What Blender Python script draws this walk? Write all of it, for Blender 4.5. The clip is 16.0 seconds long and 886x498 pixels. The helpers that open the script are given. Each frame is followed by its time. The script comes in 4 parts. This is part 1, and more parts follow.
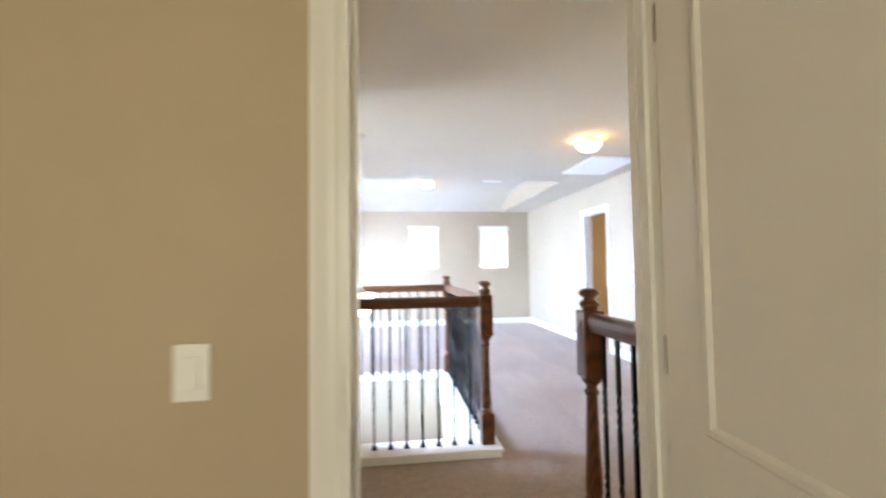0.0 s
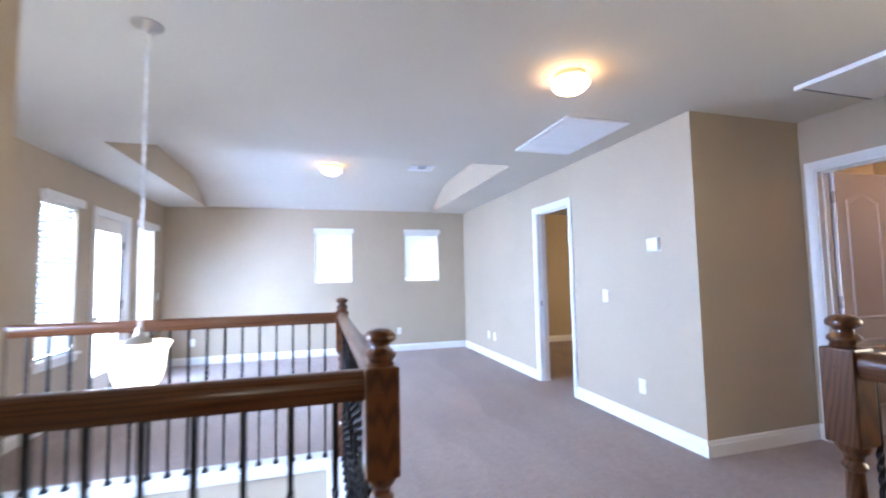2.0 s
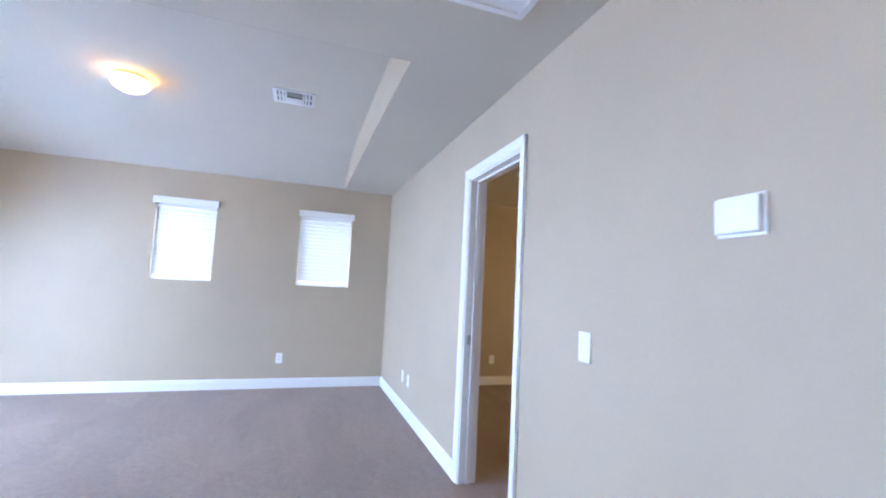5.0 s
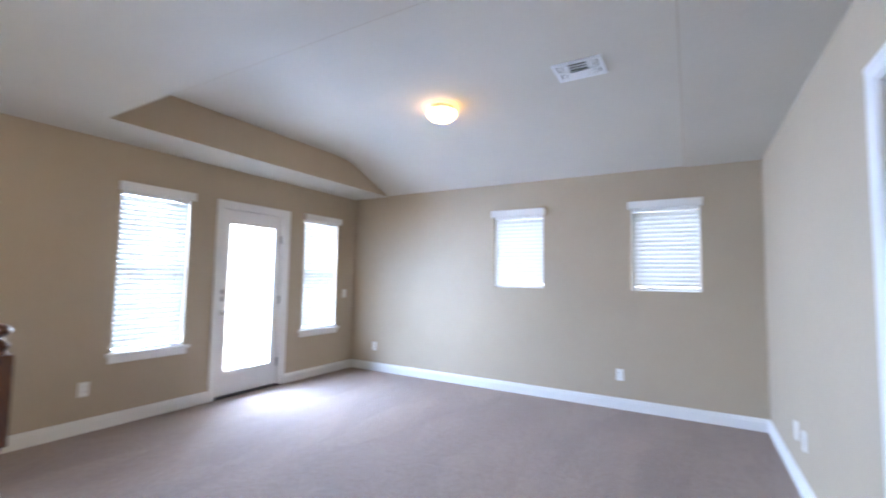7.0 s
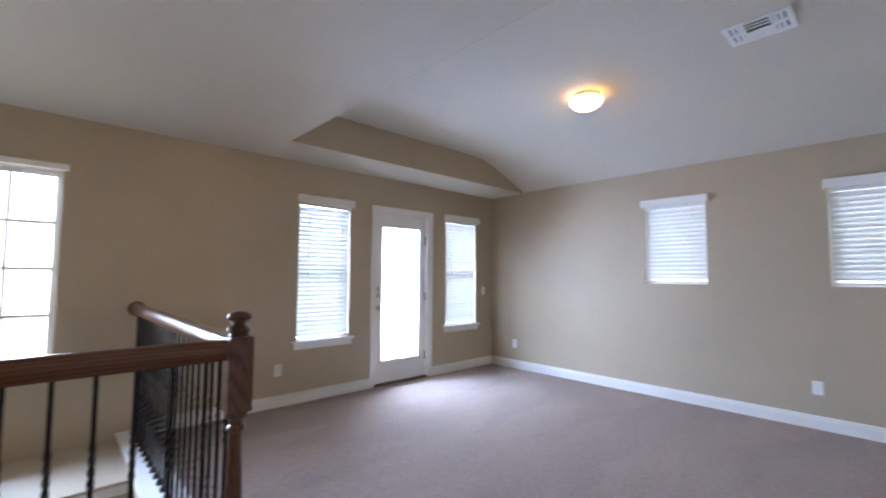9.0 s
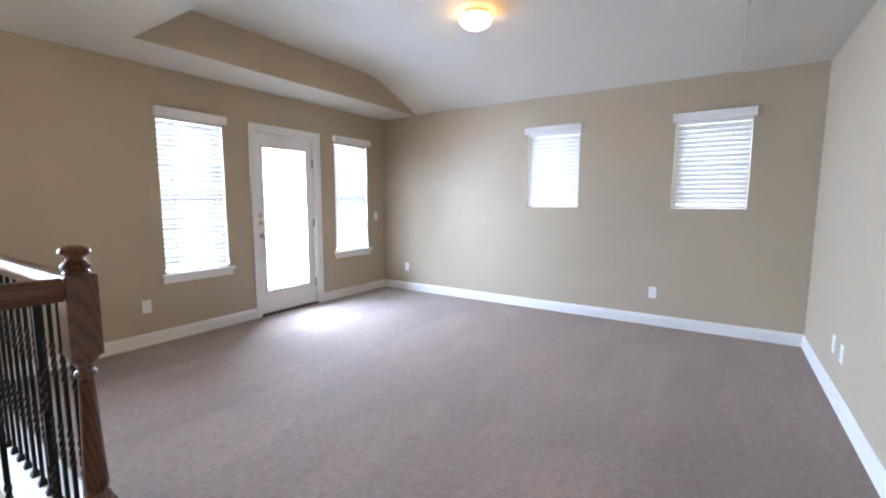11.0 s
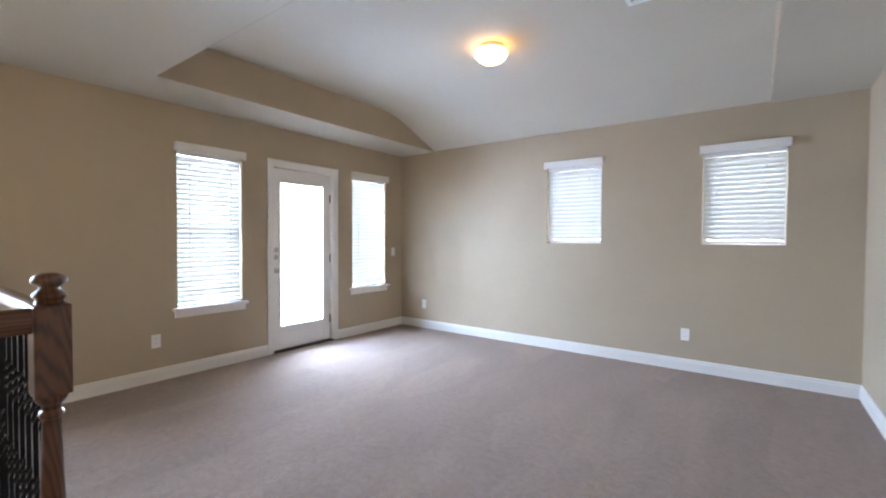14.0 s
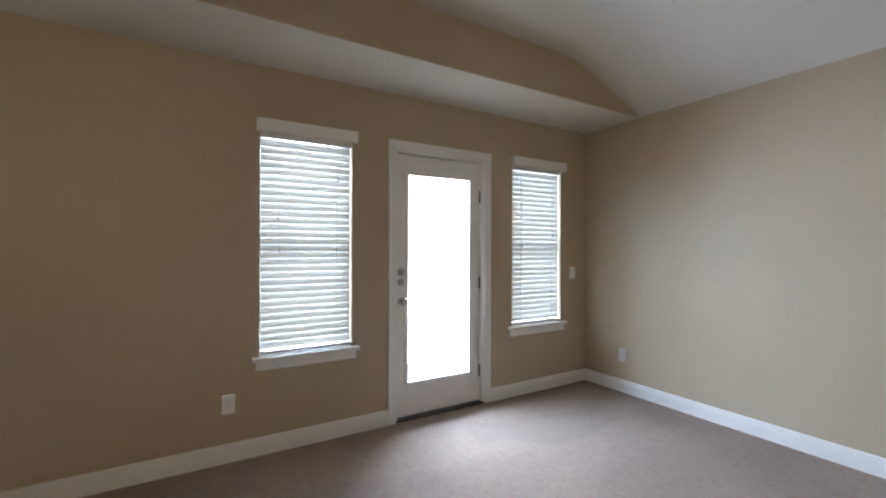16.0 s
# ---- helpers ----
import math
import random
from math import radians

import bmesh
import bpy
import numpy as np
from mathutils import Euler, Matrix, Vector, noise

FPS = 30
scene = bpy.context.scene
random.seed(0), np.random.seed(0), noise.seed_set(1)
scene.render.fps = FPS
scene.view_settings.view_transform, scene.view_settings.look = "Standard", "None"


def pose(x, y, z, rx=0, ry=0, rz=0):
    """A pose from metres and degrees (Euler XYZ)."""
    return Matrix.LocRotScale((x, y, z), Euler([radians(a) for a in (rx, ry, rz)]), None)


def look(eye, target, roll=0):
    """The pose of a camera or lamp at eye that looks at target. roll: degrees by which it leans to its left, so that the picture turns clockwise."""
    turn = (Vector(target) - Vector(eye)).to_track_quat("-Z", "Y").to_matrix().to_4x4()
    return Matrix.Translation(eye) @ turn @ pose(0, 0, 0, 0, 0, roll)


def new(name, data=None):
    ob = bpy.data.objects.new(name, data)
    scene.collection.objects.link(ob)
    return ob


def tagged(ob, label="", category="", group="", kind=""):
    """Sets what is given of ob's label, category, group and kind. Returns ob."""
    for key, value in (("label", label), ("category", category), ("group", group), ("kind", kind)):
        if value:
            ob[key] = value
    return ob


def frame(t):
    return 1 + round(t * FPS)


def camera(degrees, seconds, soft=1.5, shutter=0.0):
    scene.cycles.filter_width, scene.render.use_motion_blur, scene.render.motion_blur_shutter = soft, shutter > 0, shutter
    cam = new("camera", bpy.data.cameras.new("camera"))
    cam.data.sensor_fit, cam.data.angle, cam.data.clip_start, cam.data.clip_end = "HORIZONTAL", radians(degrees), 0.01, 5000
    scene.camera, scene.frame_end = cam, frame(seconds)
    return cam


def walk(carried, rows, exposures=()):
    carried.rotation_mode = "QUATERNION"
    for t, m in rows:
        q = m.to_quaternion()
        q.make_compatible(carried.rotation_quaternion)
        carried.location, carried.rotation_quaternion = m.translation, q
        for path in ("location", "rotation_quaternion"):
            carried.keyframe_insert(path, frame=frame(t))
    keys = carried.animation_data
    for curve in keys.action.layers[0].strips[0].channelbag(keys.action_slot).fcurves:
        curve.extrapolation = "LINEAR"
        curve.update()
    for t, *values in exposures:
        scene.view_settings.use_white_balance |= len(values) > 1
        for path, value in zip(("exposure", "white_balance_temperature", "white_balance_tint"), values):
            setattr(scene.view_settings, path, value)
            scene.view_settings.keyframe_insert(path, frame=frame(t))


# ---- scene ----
cam = camera(92.3, 16.0, soft=2.0, shutter=0.5)
PATH = [
    (0, (-3.048, -4.106, 1.237), (-2.804, -2.123, 1.323), -0.8),
    (0.2, (-3.028, -3.913, 1.247), (-2.618, -1.955, 1.267), -1.5),
    (0.4, (-2.992, -3.741, 1.228), (-2.538, -1.793, 1.242), -2.3),
    (0.5, (-2.98, -3.674, 1.23), (-2.529, -1.726, 1.243), -1.6),
    (0.7, (-2.896, -3.467, 1.235), (-2.415, -1.526, 1.253), 0.0),
    (1, (-2.791, -3.232, 1.25), (-2.335, -1.285, 1.209), -1.3),
    (1.5, (-2.692, -2.802, 1.272), (-2.33, -0.836, 1.313), -0.5),
    (2, (-2.57, -2.39, 1.275), (-2.012, -0.474, 1.405), -1.1),
    (2.5, (-2.427, -2.035, 1.289), (-1.602, -0.216, 1.395), 0.4),
    (3, (-2.249, -1.682, 1.284), (-1.006, -0.117, 1.357), -2.7),
    (3.5, (-1.974, -1.429, 1.271), (-0.82, 0.202, 1.352), -0.1),
    (3.7, (-1.851, -1.289, 1.272), (-0.766, 0.390, 1.339), 0.0),
    (5.8, (-0.8, 0.023, 1.289), (-0.429, 1.977, 1.493), 1.2),
    (6, (-0.767, 0.104, 1.299), (-0.489, 2.075, 1.491), -0.4),
    (6.5, (-0.667, 0.237, 1.335), (-1.049, 2.195, 1.476), 0.4),
    (7, (-0.587, 0.283, 1.303), (-1.589, 2.009, 1.44), 1.0),
    (7.5, (-0.646, 0.234, 1.286), (-1.923, 1.764, 1.452), -0.2),
    (8, (-0.69, 0.198, 1.282), (-2.181, 1.525, 1.415), 0.4),
    (8.5, (-0.713, 0.174, 1.283), (-2.285, 1.404, 1.395), 0.8),
    (9, (-0.712, 0.185, 1.28), (-2.172, 1.546, 1.405), 0.4),
    (9.5, (-0.628, 0.222, 1.294), (-1.859, 1.791, 1.439), 0.1),
    (10, (-0.6, 0.246, 1.292), (-1.749, 1.879, 1.406), -0.2),
    (10.2, (-0.639, 0.239, 1.308), (-1.771, 1.888, 1.293), -0.1),
    (12.3, (-0.68, 0.25, 1.24), (-1.752, 1.91, 0.949), 0.2),
    (12.5, (-0.63, 0.275, 1.265), (-1.742, 1.937, 1.226), 0.5),
    (13, (-0.625, 0.263, 1.287), (-1.742, 1.92, 1.382), 0.1),
    (13.5, (-0.617, 0.283, 1.28), (-1.756, 1.927, 1.333), -0.2),
    (14, (-0.692, 0.399, 1.251), (-1.878, 2.009, 1.203), 0.3),
    (14.5, (-0.96, 0.688, 1.263), (-2.278, 2.191, 1.193), -0.1),
    (15, (-1.216, 1.059, 1.272), (-2.721, 2.376, 1.256), 0.3),
    (15.5, (-1.564, 1.374, 1.273), (-3.218, 2.498, 1.317), 2.0),
    (16, (-1.999, 1.646, 1.297), (-3.707, 2.688, 1.294), 0.2),
]
walk(cam, [(t, look(eye, target, roll)) for t, eye, target, roll in PATH],
     [(0.0, 1.70, 6120, 9), (0.5, 1.44, 6050, 10), (1.0, 1.37, 5800, 11), (1.5, 1.28, 5650, 12), (2.0, 1.15, 5570, 14), (2.5, 0.98, 5620, 15), (3.5, 0.95, 5650, 15), (6.0, 0.80, 5850, 11), (7.0, 0.65, 6050, 12), (8.0, 0.15, 6100, 14), (9.0, 0.15, 6250, 14), (10.0, 0.25, 6450, 13), (12.5, 1.05, 6600, 10), (13.0, 0.80, 6650, 10), (14.0, 0.40, 6700, 10), (15.0, 0.20, 6850, 10), (16.0, -0.25, 7100, 9)])

# ---- light ----
world = bpy.data.worlds.new("world")
scene.world = world
world.use_nodes = True
wn = world.node_tree
sky = wn.nodes.new("ShaderNodeTexSky")
sky.sky_type = "NISHITA"
sky.sun_disc = False
sky.sun_elevation = radians(58)
sky.sun_rotation = radians(120)
wn.links.new(sky.outputs["Color"], wn.nodes["Background"].inputs["Color"])
wn.nodes["Background"].inputs["Strength"].default_value = 0.12

sun = new("sun", bpy.data.lights.new("sun", "SUN"))
sun.data.energy = 3.0
sun.data.angle = radians(0.5)
sun.data.color = (1.0, 0.95, 0.88)
sun.matrix_world = look((20, -11.5, 37), (0, 0, 0))


def area_light(place, target, width, height, radiance, colour):
    """An added area lamp, for sky outside an opening and for warm light indoors."""
    lamp = new("area_lamp", bpy.data.lights.new("area_lamp", "AREA"))
    lamp.data.shape, lamp.data.size, lamp.data.size_y = "RECTANGLE", width, height
    lamp.data.energy = radiance * math.pi * width * height
    lamp.data.color = colour
    lamp.matrix_world = look(place, target)
    return lamp


AL_X = 1.075              # face of the alcove's east wall
# the plan: east wall x = 0, west wall x = WX, north wall y = NY
WX, NY, CEIL, TRAY = -4.87, 5.055, 2.44, 2.775
TRAY_W, TRAY_E, TRAY_S = -4.28, -0.61, 1.69
DAY = (0.475, 0.655, 1.0)
DAYLIGHT, BLINDLIGHT = 88.0, 10.0
WIN_N = ((-2.64, -2.03), (-1.11, -0.49))        # x ranges, z 1.21 to 2.04
WIN_W = ((2.055, 2.655), (4.105, 4.71))         # y ranges, z 0.61 to 2.03
WIN_Z, WIN_NZ = (0.61, 2.04), (1.21, 2.06)
STAIR_WIN = (-0.79, 0.25, 0.59, 2.03)
for a, b in WIN_N:
    area_light(((a + b) / 2, NY + 0.75, 2.35), ((a + b) / 2, NY - 0.6, 1.2), b - a + 0.7, 1.3, BLINDLIGHT, DAY)
area_light((WX - 1.3, 3.34, 1.55), (WX + 2.0, 3.40, 1.35), 2.8, 1.7, DAYLIGHT * 0.95, DAY)
area_light((WX - 2.0, -0.9, 2.35), (WX + 2.0, -0.5, 1.0), 3.6, 2.1, DAYLIGHT * 0.68, DAY)
# bedroom and spare room: warm fill through assumed windows, neither ever in view
area_light((-4.0, -7.35, 1.45), (-4.0, 0, 1.45), 1.5, 1.5, 3.7, (1.0, 0.89, 0.61))
area_light((4.25, 2.6, 1.5), (0, 2.6, 1.2), 1.0, 1.2, 8.5, (1.0, 0.72, 0.36))

# warm fill through a window made up in the wall over the second well
area_light((AL_X + 0.25, -2.50, 1.45), (-3.0, -2.50, 1.2), 0.8, 1.3, 10.5, (1.0, 0.84, 0.56))
# lamps of the lit floor below, and an unseen one added to warm the bathroom
area_light((-1.7, -0.24, -0.42), (-3.7, -0.24, -1.3), 0.5, 0.3, 12.0, (1.0, 0.56, 0.24))
area_light((-2.7, 2.5, -0.40), (-2.75, 2.7, -2.7), 0.7, 0.7, 8.5, (1.0, 0.60, 0.28))
# bathroom fill with no fitting, brightens the open door leaf
area_light((2.0, -1.15, 2.1), (1.75, 0.0, 1.1), 0.5, 0.4, 3.4, (1.0, 0.54, 0.31))


# ---- materials ----
def material(name, rough=0.6, metal=0.0, spec=0.5):
    m = bpy.data.materials.new(name)
    m.use_nodes = True
    b = m.node_tree.nodes["Principled BSDF"]
    b.inputs["Roughness"].default_value = rough
    b.inputs["Metallic"].default_value = metal
    b.inputs["Specular IOR Level"].default_value = spec
    return m, m.node_tree, b


def node(nt, kind, **values):
    n = nt.nodes.new(kind)
    for key, value in values.items():
        n.inputs[key.replace("_", " ")].default_value = value
    return n


def noise_ramp(nt, coords, scale, low, high, detail=4.0, lo=0.3, hi=0.7):
    n = node(nt, "ShaderNodeTexNoise", Scale=scale, Detail=detail)
    nt.links.new(coords, n.inputs["Vector"])
    r = nt.nodes.new("ShaderNodeValToRGB")
    r.color_ramp.elements[0].position, r.color_ramp.elements[1].position = lo, hi
    r.color_ramp.elements[0].color, r.color_ramp.elements[1].color = (*low, 1), (*high, 1)
    nt.links.new(n.outputs["Fac"], r.inputs["Fac"])
    return n, r


def add_bump(nt, bsdf, height, strength, distance):
    b = node(nt, "ShaderNodeBump", Strength=strength, Distance=distance)
    nt.links.new(height, b.inputs["Height"])
    nt.links.new(b.outputs["Normal"], bsdf.inputs["Normal"])
    return b


def shade(colour, k):
    return tuple(min(1.0, c * k) for c in colour)


def painted(name, colour, rough=0.55, relief=0.25, grain=55.0, spread=0.04, spec=0.35):
    """Paint on plaster or wood: faint blotches and a rolled or sprayed relief."""
    m, nt, b = material(name, rough, 0, spec)
    co = nt.nodes.new("ShaderNodeTexCoord").outputs["Object"]
    n, r = noise_ramp(nt, co, 1.3, shade(colour, 1 - spread), shade(colour, 1 + spread))
    nt.links.new(r.outputs["Color"], b.inputs["Base Color"])
    fine = node(nt, "ShaderNodeTexNoise", Scale=grain, Detail=3.0)
    nt.links.new(co, fine.inputs["Vector"])
    add_bump(nt, b, fine.outputs["Fac"], relief, 0.004)
    rr = nt.nodes.new("ShaderNodeMapRange")
    rr.inputs["To Min"].default_value, rr.inputs["To Max"].default_value = rough - 0.08, rough + 0.08
    nt.links.new(n.outputs["Fac"], rr.inputs["Value"])
    nt.links.new(rr.outputs["Result"], b.inputs["Roughness"])
    return m


def plain(name, colour, rough=0.4, metal=0.0, spec=0.5, spread=0.06, scale=9.0):
    m, nt, b = material(name, rough, metal, spec)
    co = nt.nodes.new("ShaderNodeTexCoord").outputs["Object"]
    n, r = noise_ramp(nt, co, scale, shade(colour, 1 - spread), shade(colour, 1 + spread))
    nt.links.new(r.outputs["Color"], b.inputs["Base Color"])
    return m


def knockdown(name, colour):
    """Ceiling with a knocked-down plaster texture."""
    m, nt, b = material(name, 0.75, 0, 0.25)
    co = nt.nodes.new("ShaderNodeTexCoord").outputs["Object"]
    n, r = noise_ramp(nt, co, 0.8, shade(colour, 0.97), shade(colour, 1.03))
    nt.links.new(r.outputs["Color"], b.inputs["Base Color"])
    p = node(nt, "ShaderNodeTexNoise", Scale=19.0, Detail=2.5, Distortion=0.8)
    nt.links.new(co, p.inputs["Vector"])
    q = nt.nodes.new("ShaderNodeValToRGB")
    q.color_ramp.elements[0].position, q.color_ramp.elements[1].position = 0.46, 0.56
    nt.links.new(p.outputs["Fac"], q.inputs["Fac"])
    add_bump(nt, b, q.outputs["Color"], 0.12, 0.004)
    return m


def carpeting(name, colour):
    m, nt, b = material(name, 0.95, 0, 0.1)
    b.inputs["Sheen Weight"].default_value = 0.25
    b.inputs["Sheen Roughness"].default_value = 0.6
    co = nt.nodes.new("ShaderNodeTexCoord").outputs["Object"]
    tuft = node(nt, "ShaderNodeTexNoise", Scale=150.0, Detail=4.0, Roughness=0.7)
    nt.links.new(co, tuft.inputs["Vector"])
    lay = nt.nodes.new("ShaderNodeMapping")
    lay.inputs["Scale"].default_value = (1.5, 0.5, 1.0)
    lay.inputs["Rotation"].default_value = (0, 0, 0.35)
    nt.links.new(co, lay.inputs["Vector"])
    brush, rb = noise_ramp(nt, lay.outputs["Vector"], 2.2, shade(colour, 0.95), shade(colour, 1.05), 4.0, 0.36, 0.64)
    brush.inputs["Distortion"].default_value = 0.6
    # strokes left by a vacuum cleaner, the pile laid one way or the other
    bend = node(nt, "ShaderNodeTexNoise", Scale=1.7, Detail=2.0)
    nt.links.new(co, bend.inputs["Vector"])
    sway = nt.nodes.new("ShaderNodeMix")
    sway.data_type, sway.blend_type = "RGBA", "ADD"
    sway.inputs["Factor"].default_value = 0.30
    nt.links.new(co, sway.inputs[6])
    nt.links.new(bend.outputs["Color"], sway.inputs[7])
    run = nt.nodes.new("ShaderNodeMapping")
    run.inputs["Scale"].default_value = (3.1, 0.95, 1.0)
    run.inputs["Rotation"].default_value = (0, 0, -0.28)
    nt.links.new(sway.outputs[2], run.inputs["Vector"])
    stroke = node(nt, "ShaderNodeTexVoronoi", Scale=1.0, Randomness=0.85)
    nt.links.new(run.outputs["Vector"], stroke.inputs["Vector"])
    rs = nt.nodes.new("ShaderNodeValToRGB")
    rs.color_ramp.elements[0].color, rs.color_ramp.elements[1].color = (0.90, 0.90, 0.91, 1), (1.07, 1.07, 1.06, 1)
    nt.links.new(stroke.outputs["Color"], rs.inputs["Fac"])
    clump = node(nt, "ShaderNodeTexNoise", Scale=26.0, Detail=3.0)
    nt.links.new(co, clump.inputs["Vector"])
    rc = nt.nodes.new("ShaderNodeValToRGB")
    rc.color_ramp.elements[0].position, rc.color_ramp.elements[1].position = 0.3, 0.7
    rc.color_ramp.elements[0].color, rc.color_ramp.elements[1].color = (0.80, 0.80, 0.80, 1), (1.03, 1.03, 1.03, 1)
    nt.links.new(clump.outputs["Fac"], rc.inputs["Fac"])
    rt = nt.nodes.new("ShaderNodeValToRGB")
    rt.color_ramp.elements[0].position, rt.color_ramp.elements[1].position = 0.35, 0.65
    rt.color_ramp.elements[0].color, rt.color_ramp.elements[1].color = (0.58, 0.58, 0.58, 1), (1.1, 1.1, 1.1, 1)
    nt.links.new(tuft.outputs["Fac"], rt.inputs["Fac"])
    last = rb.outputs["Color"]
    for other in (rc, rt, rs):
        mix = nt.nodes.new("ShaderNodeMix")
        mix.data_type, mix.blend_type = "RGBA", "MULTIPLY"
        mix.inputs["Factor"].default_value = 1.0
        nt.links.new(last, mix.inputs[6])
        nt.links.new(other.outputs["Color"], mix.inputs[7])
        last = mix.outputs[2]
    nt.links.new(last, b.inputs["Base Color"])
    add = nt.nodes.new("ShaderNodeMath")
    nt.links.new(tuft.outputs["Fac"], add.inputs[0])
    nt.links.new(clump.outputs["Fac"], add.inputs[1])
    add_bump(nt, b, add.outputs["Value"], 0.9, 0.014)
    return m


def oak(name, light, dark, stretch):
    """Stained oak: long grain with bold cathedral figure along one axis."""
    m, nt, b = material(name, 0.28, 0, 0.5)
    b.inputs["Coat Weight"].default_value = 0.35
    b.inputs["Coat Roughness"].default_value = 0.15
    co = nt.nodes.new("ShaderNodeTexCoord").outputs["Object"]
    mp = nt.nodes.new("ShaderNodeMapping")
    mp.inputs["Scale"].default_value = stretch
    nt.links.new(co, mp.inputs["Vector"])
    info = nt.nodes.new("ShaderNodeObjectInfo")
    shift = nt.nodes.new("ShaderNodeVectorMath")
    nt.links.new(mp.outputs["Vector"], shift.inputs[0])
    nt.links.new(info.outputs["Random"], shift.inputs[1])
    wave = node(nt, "ShaderNodeTexWave", Scale=30.0, Distortion=6.0, Detail=2.0, Detail_Scale=0.8)
    wave.wave_type = "RINGS"
    nt.links.new(shift.outputs["Vector"], wave.inputs["Vector"])
    fine = node(nt, "ShaderNodeTexNoise", Scale=70.0, Detail=4.0)
    nt.links.new(shift.outputs["Vector"], fine.inputs["Vector"])
    mix = nt.nodes.new("ShaderNodeMath")
    mix.operation = "MULTIPLY_ADD"
    mix.inputs[1].default_value = 0.45
    nt.links.new(fine.outputs["Fac"], mix.inputs[0])
    nt.links.new(wave.outputs["Fac"], mix.inputs[2])
    r = nt.nodes.new("ShaderNodeValToRGB")
    r.color_ramp.elements[0].position, r.color_ramp.elements[1].position = 0.15, 1.05
    r.color_ramp.elements[0].color, r.color_ramp.elements[1].color = (*dark, 1), (*light, 1)
    nt.links.new(mix.outputs["Value"], r.inputs["Fac"])
    nt.links.new(r.outputs["Color"], b.inputs["Base Color"])
    add_bump(nt, b, mix.outputs["Value"], 0.12, 0.002)
    return m


def glowing(name, colour, strength):
    m, nt, b = material(name, 0.4)
    b.inputs["Base Color"].default_value = (0.85, 0.82, 0.76, 1)
    b.inputs["Emission Color"].default_value = (*colour, 1)
    b.inputs["Emission Strength"].default_value = strength
    return m


def clear_glass(name):
    m, nt, b = material(name, 0.0)
    g = nt.nodes.new("ShaderNodeBsdfTransparent")
    s = nt.nodes.new("ShaderNodeBsdfGlossy")
    s.inputs["Roughness"].default_value = 0.02
    f = nt.nodes.new("ShaderNodeLayerWeight")
    steep = nt.nodes.new("ShaderNodeMath")
    steep.operation = "POWER"
    steep.inputs[1].default_value = 4.0
    nt.links.new(f.outputs["Facing"], steep.inputs[0])
    gloss = nt.nodes.new("ShaderNodeMath")
    gloss.operation = "MULTIPLY_ADD"
    gloss.inputs[1].default_value, gloss.inputs[2].default_value = 0.7, 0.03
    nt.links.new(steep.outputs["Value"], gloss.inputs[0])
    mix = nt.nodes.new("ShaderNodeMixShader")
    nt.links.new(gloss.outputs["Value"], mix.inputs["Fac"])
    nt.links.new(g.outputs["BSDF"], mix.inputs[1])
    nt.links.new(s.outputs["BSDF"], mix.inputs[2])
    nt.links.new(mix.outputs["Shader"], nt.nodes["Material Output"].inputs["Surface"])
    return m


def slat_vinyl(name):
    m, nt, b = material(name, 0.45)
    b.inputs["Base Color"].default_value = (0.75, 0.77, 0.77, 1)
    t = nt.nodes.new("ShaderNodeBsdfTranslucent")
    t.inputs["Color"].default_value = (0.97, 0.92, 0.82, 1)
    mix = nt.nodes.new("ShaderNodeMixShader")
    mix.inputs["Fac"].default_value = 0.135
    nt.links.new(b.outputs["BSDF"], mix.inputs[1])
    nt.links.new(t.outputs["BSDF"], mix.inputs[2])
    nt.links.new(mix.outputs["Shader"], nt.nodes["Material Output"].inputs["Surface"])
    return m


WALL = painted("wall_paint", (0.448, 0.3685, 0.263), 0.6, 0.22, 70.0)
CEILING = knockdown("ceiling_paint", (0.60, 0.568, 0.496))
TRIM = painted("trim_paint", (0.78, 0.77, 0.74), 0.35, 0.04, 25.0, 0.02, 0.5)
DOORP = painted("door_paint", (0.80, 0.78, 0.75), 0.38, 0.08, 40.0, 0.02, 0.5)
CARPET = carpeting("carpet", (0.437, 0.317, 0.243))
OAK_Z = oak("oak_upright", (0.118, 0.041, 0.012), (0.050, 0.017, 0.006), (1.0, 1.0, 0.14))
OAK_X = oak("oak_rail", (0.112, 0.039, 0.0115), (0.060, 0.0205, 0.0075), (0.10, 1.0, 1.0))
IRON = plain("black_iron", (0.014, 0.013, 0.013), 0.38, 0.7, 0.5, 0.25, 40.0)
NICKEL = plain("satin_nickel", (0.50, 0.48, 0.45), 0.28, 1.0)
PLASTIC = plain("white_plastic", (0.82, 0.82, 0.80), 0.32, 0, 0.5, 0.02)
SLOT = plain("dark_slot", (0.03, 0.03, 0.03), 0.6)
VENTW = plain("vent_enamel", (0.84, 0.86, 0.88), 0.35, 0, 0.5, 0.03)
VINYL = slat_vinyl("blind_vinyl")
FRAMEV = plain("window_vinyl", (0.80, 0.81, 0.81), 0.35, 0, 0.5, 0.02)
GLASS = clear_glass("glass")
LAMPG = glowing("lit_opal_glass", (1.0, 0.56, 0.20), 11.0)
PENDG = glowing("lit_alabaster_glass", (1.0, 0.80, 0.55), 3.5)
SCONCE = glowing("lit_sconce_glass", (1.0, 0.66, 0.38), 9.0)
WALNUT = oak("dark_cabinet_wood", (0.10, 0.040, 0.018), (0.045, 0.016, 0.008), (1.0, 1.0, 0.2))
MIRROR = plain("mirror", (0.9, 0.9, 0.9), 0.02, 1.0, 0.5, 0.0)
STONE = plain("counter_stone", (0.55, 0.48, 0.38), 0.2, 0, 0.5, 0.2, 40.0)
